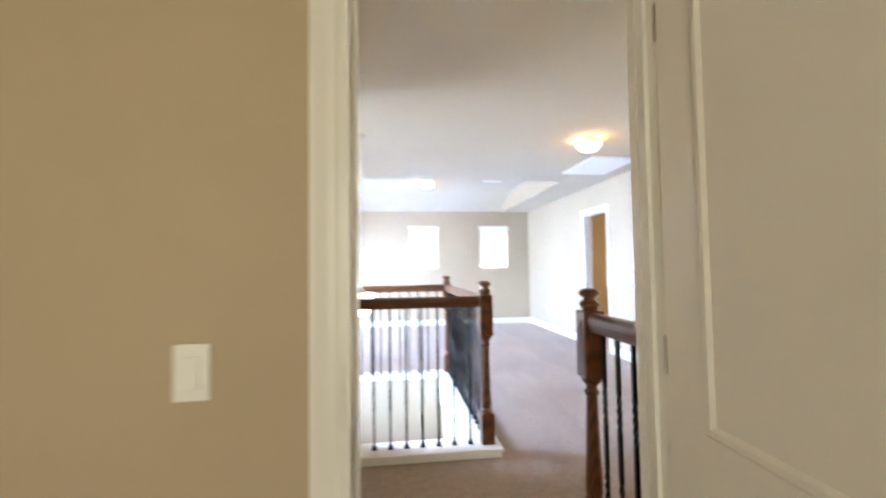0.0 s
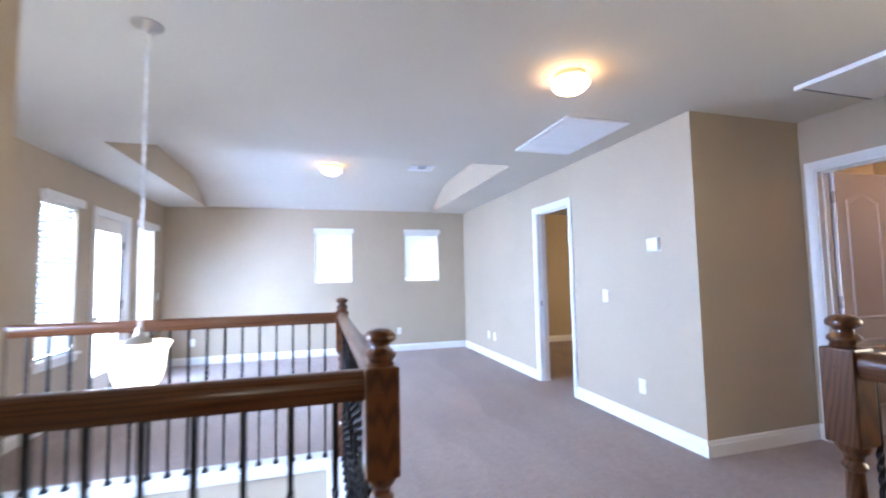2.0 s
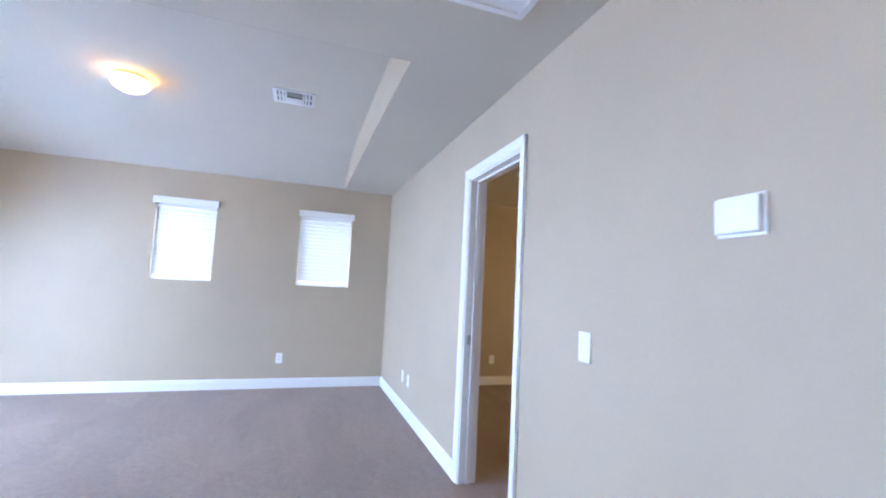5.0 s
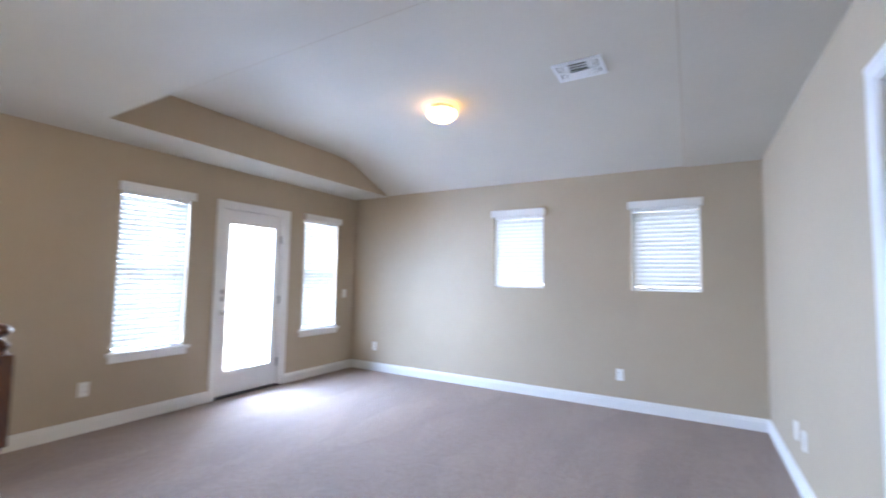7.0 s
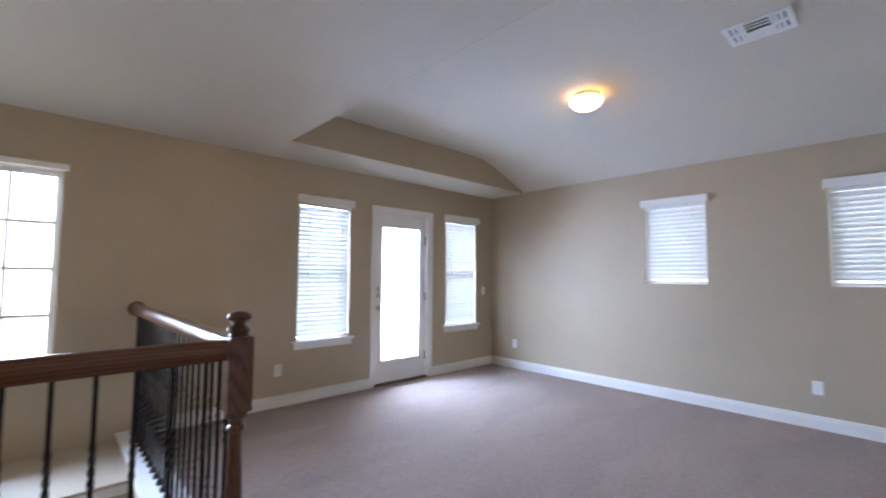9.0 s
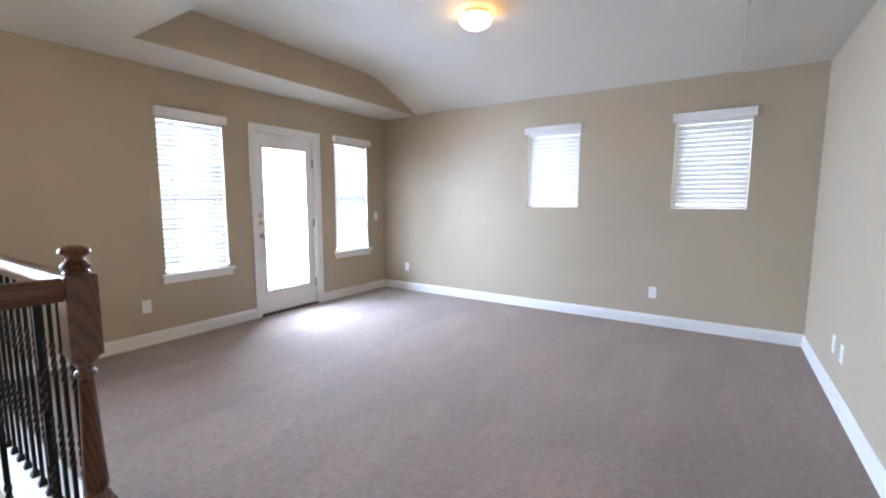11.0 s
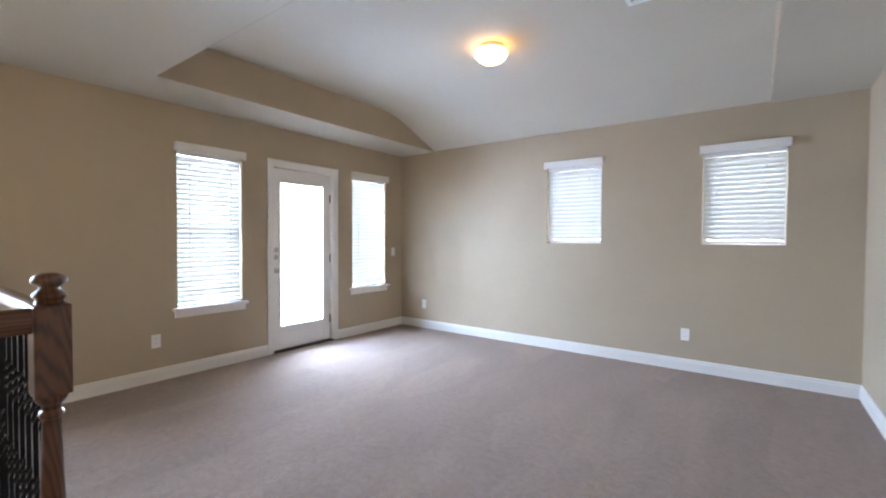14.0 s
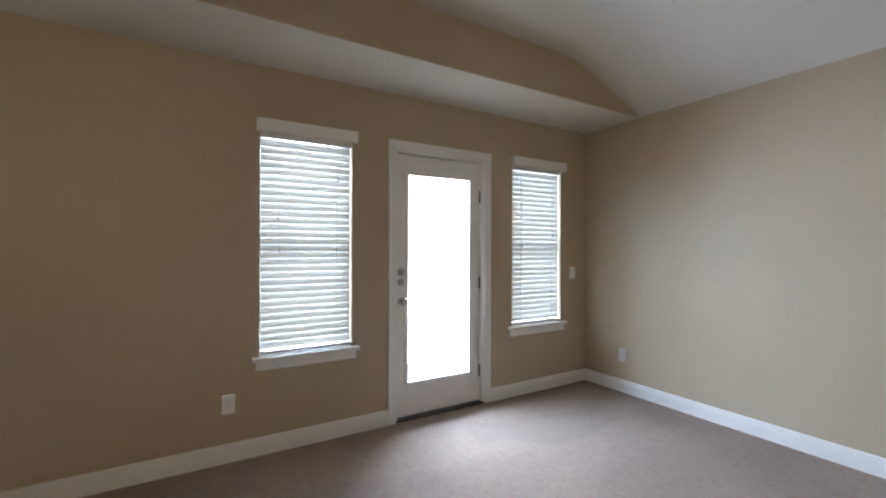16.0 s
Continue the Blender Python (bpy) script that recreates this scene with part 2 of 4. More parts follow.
RUBBER = plain("threshold_metal", (0.05, 0.045, 0.04), 0.5, 0.5)
CONCRETE = plain("deck_concrete", (0.48, 0.46, 0.43), 0.8, 0, 0.3, 0.12, 3.0)
GROUND = plain("dry_ground", (0.30, 0.27, 0.20), 0.95, 0, 0.1, 0.2, 0.4)
BACKDROP = glowing("bright_sky", (0.93, 0.97, 1.0), 4.0)
FILTER = plain("air_filter", (0.30, 0.31, 0.33), 0.9)
AMBER = plain("amber_glass", (0.55, 0.25, 0.03), 0.15)


# ---- building blocks ----
def thing(name, m, label, category, group="", kind=""):
    ob = new(name)
    ob.empty_display_size = 0.05
    ob.matrix_world = m
    return tagged(ob, label, category, group, kind)


def link_mesh(name, bm, mat, smooth=False):
    me = bpy.data.meshes.new(name)
    bm.to_mesh(me)
    bm.free()
    me.materials.append(mat)
    if smooth:
        for p in me.polygons:
            p.use_smooth = True
        me.set_sharp_from_angle(angle=radians(35))
    return me


def part(name, bm, mat, parent=None, label="", smooth=False, place=None):
    """One mesh object under a thing or a part, in its parent's own space."""
    me = bm if isinstance(bm, bpy.types.Mesh) else link_mesh(name, bm, mat, smooth)
    ob = new(name, me)
    ob.parent = parent
    if place is not None:
        ob.matrix_basis = place
    return tagged(ob, label)


def structure(name, bm, mat, label, category, smooth=False):
    return tagged(part(name, bm, mat, None, label, smooth), "", category, "", "structure")


def add_box(bm, x0, y0, z0, x1, y1, z1, bevel=0.0):
    made = bmesh.ops.create_cube(bm, size=1.0)["verts"]
    bmesh.ops.transform(bm, verts=made, matrix=Matrix.LocRotScale(((x0 + x1) / 2, (y0 + y1) / 2, (z0 + z1) / 2), None,
                                                                  (abs(x1 - x0), abs(y1 - y0), abs(z1 - z0))))
    if bevel:
        edges = list({e for v in made for e in v.link_edges})
        bmesh.ops.bevel(bm, geom=edges, offset=bevel, segments=2, affect="EDGES", profile=0.6)
    return bm


def box(x0, y0, z0, x1, y1, z1, bevel=0.0):
    return add_box(bmesh.new(), x0, y0, z0, x1, y1, z1, bevel)


def lathe(profile, steps=24, bm=None, z0=0.0):
    """Turns (radius, height) pairs about z."""
    bm = bm or bmesh.new()
    rings = []
    for r, z in profile:
        rings.append([bm.verts.new((r * math.cos(2 * math.pi * i / steps), r * math.sin(2 * math.pi * i / steps), z + z0)) for i in range(steps)])
    for a, b in zip(rings, rings[1:]):
        for i in range(steps):
            bm.faces.new((a[i], a[(i + 1) % steps], b[(i + 1) % steps], b[i]))
    if profile[0][0] > 1e-4:
        bm.faces.new(rings[0][::-1])
    if profile[-1][0] > 1e-4:
        bm.faces.new(rings[-1])
    bmesh.ops.remove_doubles(bm, verts=bm.verts[:], dist=1e-5)
    return bm


def extrude(profile, length, axis="x"):
    """A closed outline (a, b) drawn out along an axis; for x: a = y, b = z; y: a = x, b = z; z: a = x, b = y."""
    bm = bmesh.new()

    def at(a, b, c):
        return {"x": (c, a, b), "y": (a, c, b), "z": (a, b, c)}[axis]
    one = [bm.verts.new(at(a, b, 0)) for a, b in profile]
    two = [bm.verts.new(at(a, b, length)) for a, b in profile]
    n = len(profile)
    for i in range(n):
        bm.faces.new((one[i], one[(i + 1) % n], two[(i + 1) % n], two[i]))
    bm.faces.new(one[::-1])
    bm.faces.new(two)
    bmesh.ops.recalc_face_normals(bm, faces=bm.faces[:])
    return bm


def slab(axis, t0, t1, u0, u1, v0, v1, holes=()):
    """A plate t0..t1 thick along its axis, with rectangular holes (ua, ub, va, vb) cut right through."""
    us = sorted({u0, u1, *[min(max(h[i], u0), u1) for h in holes for i in (0, 1)]})
    vs = sorted({v0, v1, *[min(max(h[i], v0), v1) for h in holes for i in (2, 3)]})
    bm, cache = bmesh.new(), {}

    def vert(t, u, v):
        if (t, u, v) not in cache:
            cache[t, u, v] = bm.verts.new({"x": (t, u, v), "y": (u, t, v), "z": (u, v, t)}[axis])
        return cache[t, u, v]

    def solid(i, j):
        if not (0 <= i < len(us) - 1 and 0 <= j < len(vs) - 1):
            return False
        cu, cv = (us[i] + us[i + 1]) / 2, (vs[j] + vs[j + 1]) / 2
        return not any(a < cu < b and c < cv < d for a, b, c, d in holes)
    for i in range(len(us) - 1):
        for j in range(len(vs) - 1):
            if not solid(i, j):
                continue
            a, b, c, d = us[i], us[i + 1], vs[j], vs[j + 1]
            for t in (t0, t1):
                bm.faces.new([vert(t, a, c), vert(t, b, c), vert(t, b, d), vert(t, a, d)])
            for (p, q), other in ((((a, c), (a, d)), (i - 1, j)), (((b, c), (b, d)), (i + 1, j)),
                                  (((a, c), (b, c)), (i, j - 1)), (((a, d), (b, d)), (i, j + 1))):
                if not solid(*other):
                    bm.faces.new([vert(t0, *p), vert(t0, *q), vert(t1, *q), vert(t1, *p)])
    bmesh.ops.recalc_face_normals(bm, faces=bm.faces[:])
    return bm


def wall(name, axis, t0, t1, u0, u1, v0, v1, holes=(), label="beige painted drywall wall with a sprayed texture"):
    return structure(name, slab(axis, t0, t1, u0, u1, v0, v1, holes), WALL, label, "wall")


# ---- structure ----
HALL_W = -3.28            # face of the hall's west wall
BED_S, BED_N = -3.17, -3.05   # the bedroom door wall
WELL = (-4.03, -2.50, -1.13, 0.65)      # open well beside the hall
LOW_N, HEAD = 3.97, -0.70         # north wall of the room below, and the foot of the header over it
WELL2 = (-0.98, AL_X, BED_N, -1.60)    # second well
FLIGHT = (-2.14, -1.16, BED_N - 2.2, -2.44)

# floors
structure("floor", slab("z", -0.25, 0.0, WX - 0.2, 3.6, -5.3, NY + 0.2,
                        [(WX, WELL[1] + 0.1, WELL[2] - 0.1, WELL[3] + 0.1), (WELL2[0] - 0.1, WELL2[1], WELL2[2], WELL2[3] + 0.1), (FLIGHT[0], FLIGHT[1], -5.2, FLIGHT[3]),
                         (-1.16, 1.3, -5.3, BED_S), (AL_X + 0.12, 3.6, -3.0, 0.20)]),
          CARPET, "pinkish beige cut-pile carpet with vacuum marks", "floor")
structure("bath_floor", slab("z", -0.25, -0.002, AL_X + 0.12, 3.0, -1.6, 0.20), CARPET, "beige floor of the bathroom beyond the door", "floor")
structure("bedroom_floor", slab("z", -0.25, -0.001, WX - 0.2, FLIGHT[0], -7.3, -5.3), CARPET, "beige carpet in the bedroom", "floor")
structure("floor_below", slab("z", -2.95, -2.75, WX, -1.1, WELL[2], LOW_N), CARPET, "beige carpeted floor of the storey below", "floor")
structure("lower_floor", slab("z", -2.9, -2.7, FLIGHT[0], AL_X, -5.3, -1.5), CARPET, "beige carpet on the lower storey", "floor")

# outer and inner walls
door_w = (2.99, 3.80, -0.1, 2.03)
wall("wall_west", "x", WX - 0.16, WX, -1.25, NY + 0.16, -1.25, TRAY + 0.1,
     [(*WIN_W[0], *WIN_Z), (*WIN_W[1], *WIN_Z), door_w, STAIR_WIN])
wall("wall_north", "y", NY, NY + 0.16, WX, 0.0, 0.0, TRAY + 0.1, [(*WIN_N[0], *WIN_NZ), (*WIN_N[1], *WIN_NZ)])
door_e = (1.593, 2.307, 0.0, 2.028)
wall("wall_east", "x", 0.0, 0.12, 0.12, NY + 0.16, 0.0, TRAY + 0.1, [door_e])
wall("wall_alcove", "y", 0.0, 0.12, 0.0, AL_X + 0.12, 0.0, CEIL + 0.1)
door_b = (-0.705, -0.098, -0.1, 2.035)
wall("wall_alcove_east", "x", AL_X, AL_X + 0.12, -3.2, 0.0, -2.8, CEIL + 0.1, [door_b, (-2.9, -2.1, 0.8, 2.1)])
wall("wall_hall_west", "x", HALL_W - 0.12, HALL_W, BED_N, -1.13, 0.0, CEIL + 0.1)
wall("wall_well_south", "y", -1.25, -1.13, WX, HALL_W - 0.12, -1.25, CEIL + 0.1)
door_m = (-3.15, -2.385, 0.0, 2.035)
wall("wall_bedroom", "y", BED_S, BED_N, WX - 0.2, FLIGHT[0], 0.0, CEIL + 0.1, [door_m])
wall("wall_hall_south", "y", BED_S, BED_N, FLIGHT[1], AL_X, -2.8, CEIL + 0.1)
wall("wall_bedroom_east", "x", FLIGHT[0] - 0.12, FLIGHT[0], -7.3, BED_S, -2.8, CEIL + 0.1)
wall("wall_bedroom_west", "x", WX - 0.32, WX - 0.2, -7.3, BED_S, 0.0, CEIL + 0.1)
wall("wall_bedroom_south", "y", -7.3, -7.18, WX - 0.2, FLIGHT[0] - 0.12, 0.0, CEIL + 0.1, [(-4.7, -3.3, 0.7, 2.2)])
wall("wall_stair_east", "x", FLIGHT[1], FLIGHT[1] + 0.1, -5.3, BED_S, -2.8, CEIL + 0.1)
wall("wall_stair_end", "y", -5.42, -5.3, FLIGHT[0], FLIGHT[1] + 0.1, -2.8, CEIL + 0.1)
wall("wall_well_north", "y", WELL[3], WELL[3] + 0.1, WX, -1.1, HEAD, -0.252, label="beige drywall header at the edge of the well")
wall("wall_lower_north", "y", LOW_N, LOW_N + 0.1, WX, -1.1, -2.75, -0.255, label="beige painted wall of the lit room below")
wall("wall_lower_west", "x", WX - 0.1, WX, WELL[3] + 0.002, LOW_N, -2.75, -1.252, label="beige painted wall of the lit room below")
# added drop: keeps the lower lamp's light off the upper well wall
structure("light_baffle_east", box(WELL[1], WELL[2], -0.60, WELL[1] + 0.1, WELL[3], -0.252), WALL, "beige drop added at the well edge to cut off light from below", "wall")
wall("wall_below_east", "x", -1.1, -1.0, WELL[2], LOW_N, -2.75, -0.255)
wall("wall_under_hall", "y", WELL[2] - 0.1, WELL[2], HALL_W - 0.12, -1.1, -2.75, -0.003)
wall("wall_well_two_north", "y", WELL2[3], WELL2[3] + 0.1, WELL2[0] - 0.1, AL_X, -2.7, -0.003)
wall("wall_well_two_west", "x", WELL2[0] - 0.1, WELL2[0], BED_N, WELL2[3], -2.7, -0.003)
# the room behind the east door
wall("wall_spare_north", "y", 4.93, 5.05, 0.12, 4.2, 0.0, CEIL + 0.1)
wall("wall_spare_east", "x", 4.2, 4.32, 0.4, 5.05, 0.0, CEIL + 0.1, [(2.1, 3.1, 0.9, 2.1)])
wall("wall_spare_south", "y", 0.4, 0.52, 0.12, 4.2, 0.0, CEIL + 0.1)
structure("spare_floor", slab("z", -0.25, -0.003, 3.6, 4.2, 0.4, 5.05), CARPET, "beige carpet in the spare room", "floor")
# the bathroom
wall("wall_bath_north", "y", 0.30, 0.40, AL_X + 0.12, 2.50, 0.0, CEIL + 0.1)
structure("wall_bath_return", box(2.50, -0.02, 0, 2.87, 0.40, CEIL), WALL, "beige painted wall return beside the vanity", "wall")
wall("wall_bath_east", "x", 2.87, 2.99, -1.6, 0.40, 0.0, CEIL + 0.1)
wall("wall_bath_south", "y", -1.72, -1.6, AL_X + 0.12, 2.99, 0.0, CEIL + 0.1)

# ceilings, with the raised tray in the middle of the loft
structure("ceiling", slab("z", CEIL, CEIL + 0.40, WX - 0.5, 4.32, -7.5, NY + 0.16, [(TRAY_W, TRAY_E, TRAY_S, NY + 0.3)]),
          CEILING, "off-white ceiling with knocked-down plaster texture", "ceiling")
tray = [(TRAY_S, TRAY), (4.00, TRAY), (4.18, TRAY - 0.012), (4.32, TRAY - 0.042), (4.46, TRAY - 0.092), (NY, CEIL + 0.012),
        (NY, TRAY + 0.2), (TRAY_S, TRAY + 0.2)]
bm = extrude(tray, TRAY_E - TRAY_W, "x")
bmesh.ops.translate(bm, vec=(TRAY_W, 0, 0), verts=bm.verts[:])
structure("tray_ceiling", bm, CEILING, "off-white raised tray ceiling sloping down to the far wall", "ceiling", True)
tray_side = [(TRAY_S, CEIL + 0.001), (TRAY_S, TRAY), (4.00, TRAY), (4.18, TRAY - 0.012), (4.32, TRAY - 0.042), (4.46, TRAY - 0.092), (NY - 0.02, CEIL + 0.02), (NY - 0.02, CEIL + 0.001)]
for x in (TRAY_W, TRAY_E - 0.004):
    bm = extrude(tray_side, 0.004, "x")
    bmesh.ops.translate(bm, vec=(x, 0, 0), verts=bm.verts[:])
    structure("tray_side", bm, WALL, "beige painted upright side of the tray ceiling", "wall")
structure("tray_side", box(TRAY_W + 0.004, TRAY_S, CEIL + 0.001, TRAY_E - 0.004, TRAY_S + 0.004, TRAY), WALL, "beige painted upright side of the tray ceiling", "wall")

# ledge under the stair window
structure("window_ledge", box(WX, WELL[2], -0.16, WELL[0], WELL[3], -0.012), WALL, "beige drywall ledge below the stair window", "ledge")
structure("ledge_cap", box(WX, WELL[2], -0.012, WELL[0] + 0.025, WELL[3], 0.012, 0.004), WALL, "beige painted top of the ledge below the stair window", "ledge")
structure("ledge_apron", box(WELL[0], WELL[2], -0.07, WELL[0] + 0.014, WELL[3], -0.012, 0.003), TRIM, "white painted moulding under the ledge cap", "trim")
structure("ledge_front", box(WX, WELL[2], -2.75, WELL[0] - 0.01, WELL[3], -0.16), WALL, "beige drywall below the ledge", "wall")


def run_board(name, x0, y0, x1, y1, side, z=0.0, height=0.112, thick=0.016, label="white painted baseboard with a stepped top edge"):
    """A skirting board from one point to another; side is +1 when the room lies to the left of the run."""
    length = math.hypot(x1 - x0, y1 - y0)
    s = side
    prof = [(0, 0), (s * thick, 0), (s * thick, height * 0.72), (s * thick * 0.75, height * 0.78), (s * thick * 0.62, height * 0.93), (s * thick * 0.3, height), (0, height)]
    bm = extrude(prof, length, "x")
    ob = structure(name, bm, TRIM, label, "baseboard")
    ob.matrix_world = pose(x0, y0, z, 0, 0, math.degrees(math.atan2(y1 - y0, x1 - x0)))
    return ob


for a in ((WX, 0.83, WX, 2.925, -1), (WX, 3.865, WX, NY, -1), (WX, NY, 0, NY, -1), (0, NY, 0, 2.372, -1), (0, 1.528, 0, 0, -1),
          (-0.016, 0, AL_X, 0, -1), (AL_X, 0, AL_X, -0.035, -1), (AL_X, -0.768, AL_X, -1.39, -1), (HALL_W, -1.37, HALL_W, BED_N, 1),
          (0.12, 4.93, 4.2, 4.93, -1), (WX - 0.2, BED_S, -3.22, BED_S, -1), (2.50, -0.02, 2.87, -0.02, -1), (-2.35, BED_N, FLIGHT[0], BED_N, 1)):
    run_board("baseboard", *a)
run_board("baseboard", WX, LOW_N, -1.1, LOW_N, -1, -2.75, 0.125)
run_board("baseboard", WELL[0] - 0.01, WELL[2], WELL[0] - 0.01, WELL[3], -1, -2.75)

# curbs under the railings
def curb(name, x0, y0, x1, y1):
    """A painted knee curb with an overhanging cap board."""
    structure(name, box(x0 + 0.012, y0 + 0.012, 0.0, x1 - 0.012, y1 - 0.012, 0.041, 0.002), TRIM, "white painted curb under the railing", "trim")
    structure(name + "_cap", box(x0, y0, 0.041, x1, y1, 0.060, 0.006), TRIM, "white painted cap board of the railing curb", "trim")


curb("curb_south", HALL_W, -1.365, -2.33, -1.145)
curb("curb_east", -2.52, -1.143, -2.33, 0.63)
curb("curb_north", WX, 0.632, -2.33, 0.83)
curb("curb_two_west", -1.20, BED_N, -0.96, -1.62)
curb("curb_two_north", -1.20, -1.618, AL_X, -1.405)
curb("curb_hall", -2.32, BED_N, -2.13, -2.31)
structure("well_fascia", box(-2.520, WELL[2], -0.25, -2.503, WELL[3], 0.0), TRIM, "white painted fascia at the edge of the well", "trim")
structure("well_facing", box(WELL[0] + 0.03, WELL[3] - 0.010, HEAD, -2.523, WELL[3] - 0.0065, 0.010), WALL, "beige drywall facing below the railing curb", "wall")
structure("curb_moulding", box(WELL[0] + 0.03, WELL[3] - 0.020, 0.010, -2.523, WELL[3] - 0.006, 0.040, 0.004), TRIM, "white painted moulding under the curb cap", "trim")
for i in range(11):
    structure("stair_step", box(FLIGHT[0], FLIGHT[3] - 0.26 * (i + 1) - 0.03, -0.18 * (i + 2), FLIGHT[1], FLIGHT[3] - 0.26 * i, -0.18 * (i + 1), 0.01), CARPET,
              "beige carpeted stair step going down", "step")


# ---- doors and casings ----
def casing(name, m, u0, u1, top, width=0.062, jamb=0.12, label="white painted door casing and jamb"):
    """Casing on the room side and jamb lining of an opening u0..u1; local x along the wall, y into it."""
    d = thing(name, m, label, "door frame", "", "structure")
    prof = [(0, 0), (width, 0), (width, -0.017), (width * 0.85, -0.019), (width * 0.45, -0.013), (width * 0.2, -0.012), (width * 0.12, -0.008), (0, -0.008)]
    for side, u in ((-1, u0), (1, u1)):
        bm = extrude([(u + side * a, b) for a, b in prof], top + width, "z")
        part("side_casing", bm, TRIM, d)
    bm = extrude([(b, top + a) for a, b in prof], u1 - u0 + 2 * width, "x")
    bmesh.ops.translate(bm, vec=(u0 - width, -0.0015, 0), verts=bm.verts[:])
    part("head_casing", bm, TRIM, d)
    for side, u in ((-1, u0), (1, u1)):
        part("jamb", box(u, -0.002, 0, u - side * 0.014, jamb + 0.002, top, 0.002), TRIM, d)
        part("door_stop", box(u - side * 0.014, jamb * 0.40, 0, u - side * 0.026, jamb * 0.40 + 0.035, top - 0.014, 0.002), TRIM, d)
    part("head_jamb", box(u0, -0.002, top - 0.014, u1, jamb + 0.002, top, 0.002), TRIM, d)
    part("door_stop", box(u0 + 0.014, jamb * 0.40, top - 0.026, u1 - 0.014, jamb * 0.40 + 0.035, top - 0.014, 0.002), TRIM, d)
    return d


E_WALL = pose(0, 0, 0, 0, 0, -90)       # local x = -y, local y = +x
frame_e = casing("door_frame_1", E_WALL, -door_e[1], -door_e[0], 2.035)
part("strike_plate", box(-door_e[1] + 0.0145, 0.018, 0.90, -door_e[1] + 0.017, 0.045, 0.96, 0.001), NICKEL, frame_e, "satin nickel strike plate")
frame_b = casing("door_frame_2", pose(AL_X, 0, 0, 0, 0, -90), -door_b[1], -door_b[0], 2.035)
W_WALL = pose(WX, 0, 0, 0, 0, 90)       # local x = +y, local y = -x
casing("door_frame_3", W_WALL, door_w[0], door_w[1], 2.03, 0.065, 0.16)
frame_m = casing("door_frame_4", pose(0, BED_S, 0), door_m[0], door_m[1], 2.035, 0.068)
part("strike_plate", box(door_m[0] + 0.014, 0.012, 0.82, door_m[0] + 0.0165, 0.040, 0.89, 0.001), NICKEL, frame_m, "satin nickel strike plate")
casing("door_frame_5", pose(0, BED_N, 0, 0, 0, 180), -door_m[1], -door_m[0], 2.035, 0.06, 0.0)


def arch_panel(x0, x1, z0, z1, rise, n=10):
    pts = [(x0, z0), (x1, z0), (x1, z1 - rise)]
    for i in range(1, n):
        a = i / n
        pts.append((x1 + (x0 - x1) * a, z1 - rise + rise * math.sin(math.pi * a) ** 1.3))
    pts.append((x0, z1 - rise))
    return pts


def ring_moulding(points, y0, y1, inset):
    """A raised moulding that follows a closed outline on a door face."""
    bm = bmesh.new()
    cx = sum(p[0] for p in points) / len(points)
    cz = sum(p[1] for p in points) / len(points)

    def shrink(p, d):
        x = p[0] + (d if p[0] < cx else -d) * (1 if abs(p[0] - cx) > 0.02 else 0)
        return x, p[1] + (d if p[1] < cz else -d)
    loops = []
    for d, y in ((0, y0), (inset * 0.3, y1), (inset * 0.7, y1), (inset, y0)):
        loops.append([bm.verts.new((shrink(p, d)[0], y, shrink(p, d)[1])) for p in points])
    n = len(points)
    for a, b in zip(loops, loops[1:]):
        for i in range(n):
            bm.faces.new((a[i], a[(i + 1) % n], b[(i + 1) % n], b[i]))
    bmesh.ops.recalc_face_normals(bm, faces=bm.faces[:])
    return bm


def lever(parent, x, z, y, out):
    """Rose and lever on a door face at y; out is the way the face looks."""
    bm = lathe([(0.026, 0), (0.026, 0.005), (0.020, 0.009), (0.009, 0.011), (0.009, 0.040)], 20)
    bmesh.ops.transform(bm, matrix=pose(x, y, z, 90 if out < 0 else -90), verts=bm.verts[:])
    h = part("door_handle", bm, NICKEL, parent, "satin nickel lever handle", True)
    part("lever", box(x - 0.008, y + out * 0.034, z - 0.009, x + 0.10, y + out * 0.048, z + 0.009, 0.005), NICKEL, h)


def panel_door(name, m, width, height, label, knob=True):
    """A moulded two-panel door, arched above; local x from the hinge, thickness 0..0.035 along y."""
    d = thing(name, m, label, "door", "", "structure")
    part("leaf", box(0, 0, 0.012, width, 0.035, height, 0.002), DOORP, d)
    s = 0.11 * width / 0.6
    for y0, y1 in ((0.0, -0.007), (0.035, 0.042)):
        part("panel_moulding", ring_moulding(arch_panel(s, width - s, 0.885, height - 0.14, 0.07), y0, y1, 0.03), DOORP, d, "", True)
        part("panel_moulding", ring_moulding([(s, 0.22), (width - s, 0.22), (width - s, 0.745), (s, 0.745)], y0, y1, 0.03), DOORP, d, "", True)
        part("door_panel", box(s + 0.045, y0, 0.265, width - s - 0.045, y0 + (0.004 if y0 else -0.004), 0.70, 0.002), DOORP, d)
    for z in (0.22, 0.98, 1.78):
        part("hinge", box(-0.006, -0.004, z, 0.003, 0.030, z + 0.09, 0.002), NICKEL, d, "satin nickel hinge")
    if knob:
        lever(d, width - 0.065, 0.92, 0.0, -1)
        lever(d, width - 0.065, 0.92, 0.035, 1)
    return d


panel_door("bathroom_door", pose(AL_X + 0.13, door_b[1] - 0.044, 0, 0, 0, 1), 0.62, 2.02, "open white moulded two-panel door with an arched top panel")
panel_door("bedroom_door", pose(door_m[1] - 0.020, BED_S + 0.004, 0, 0, 0, -93), 0.70, 2.02, "open white moulded two-panel bedroom door seen edge on", False)
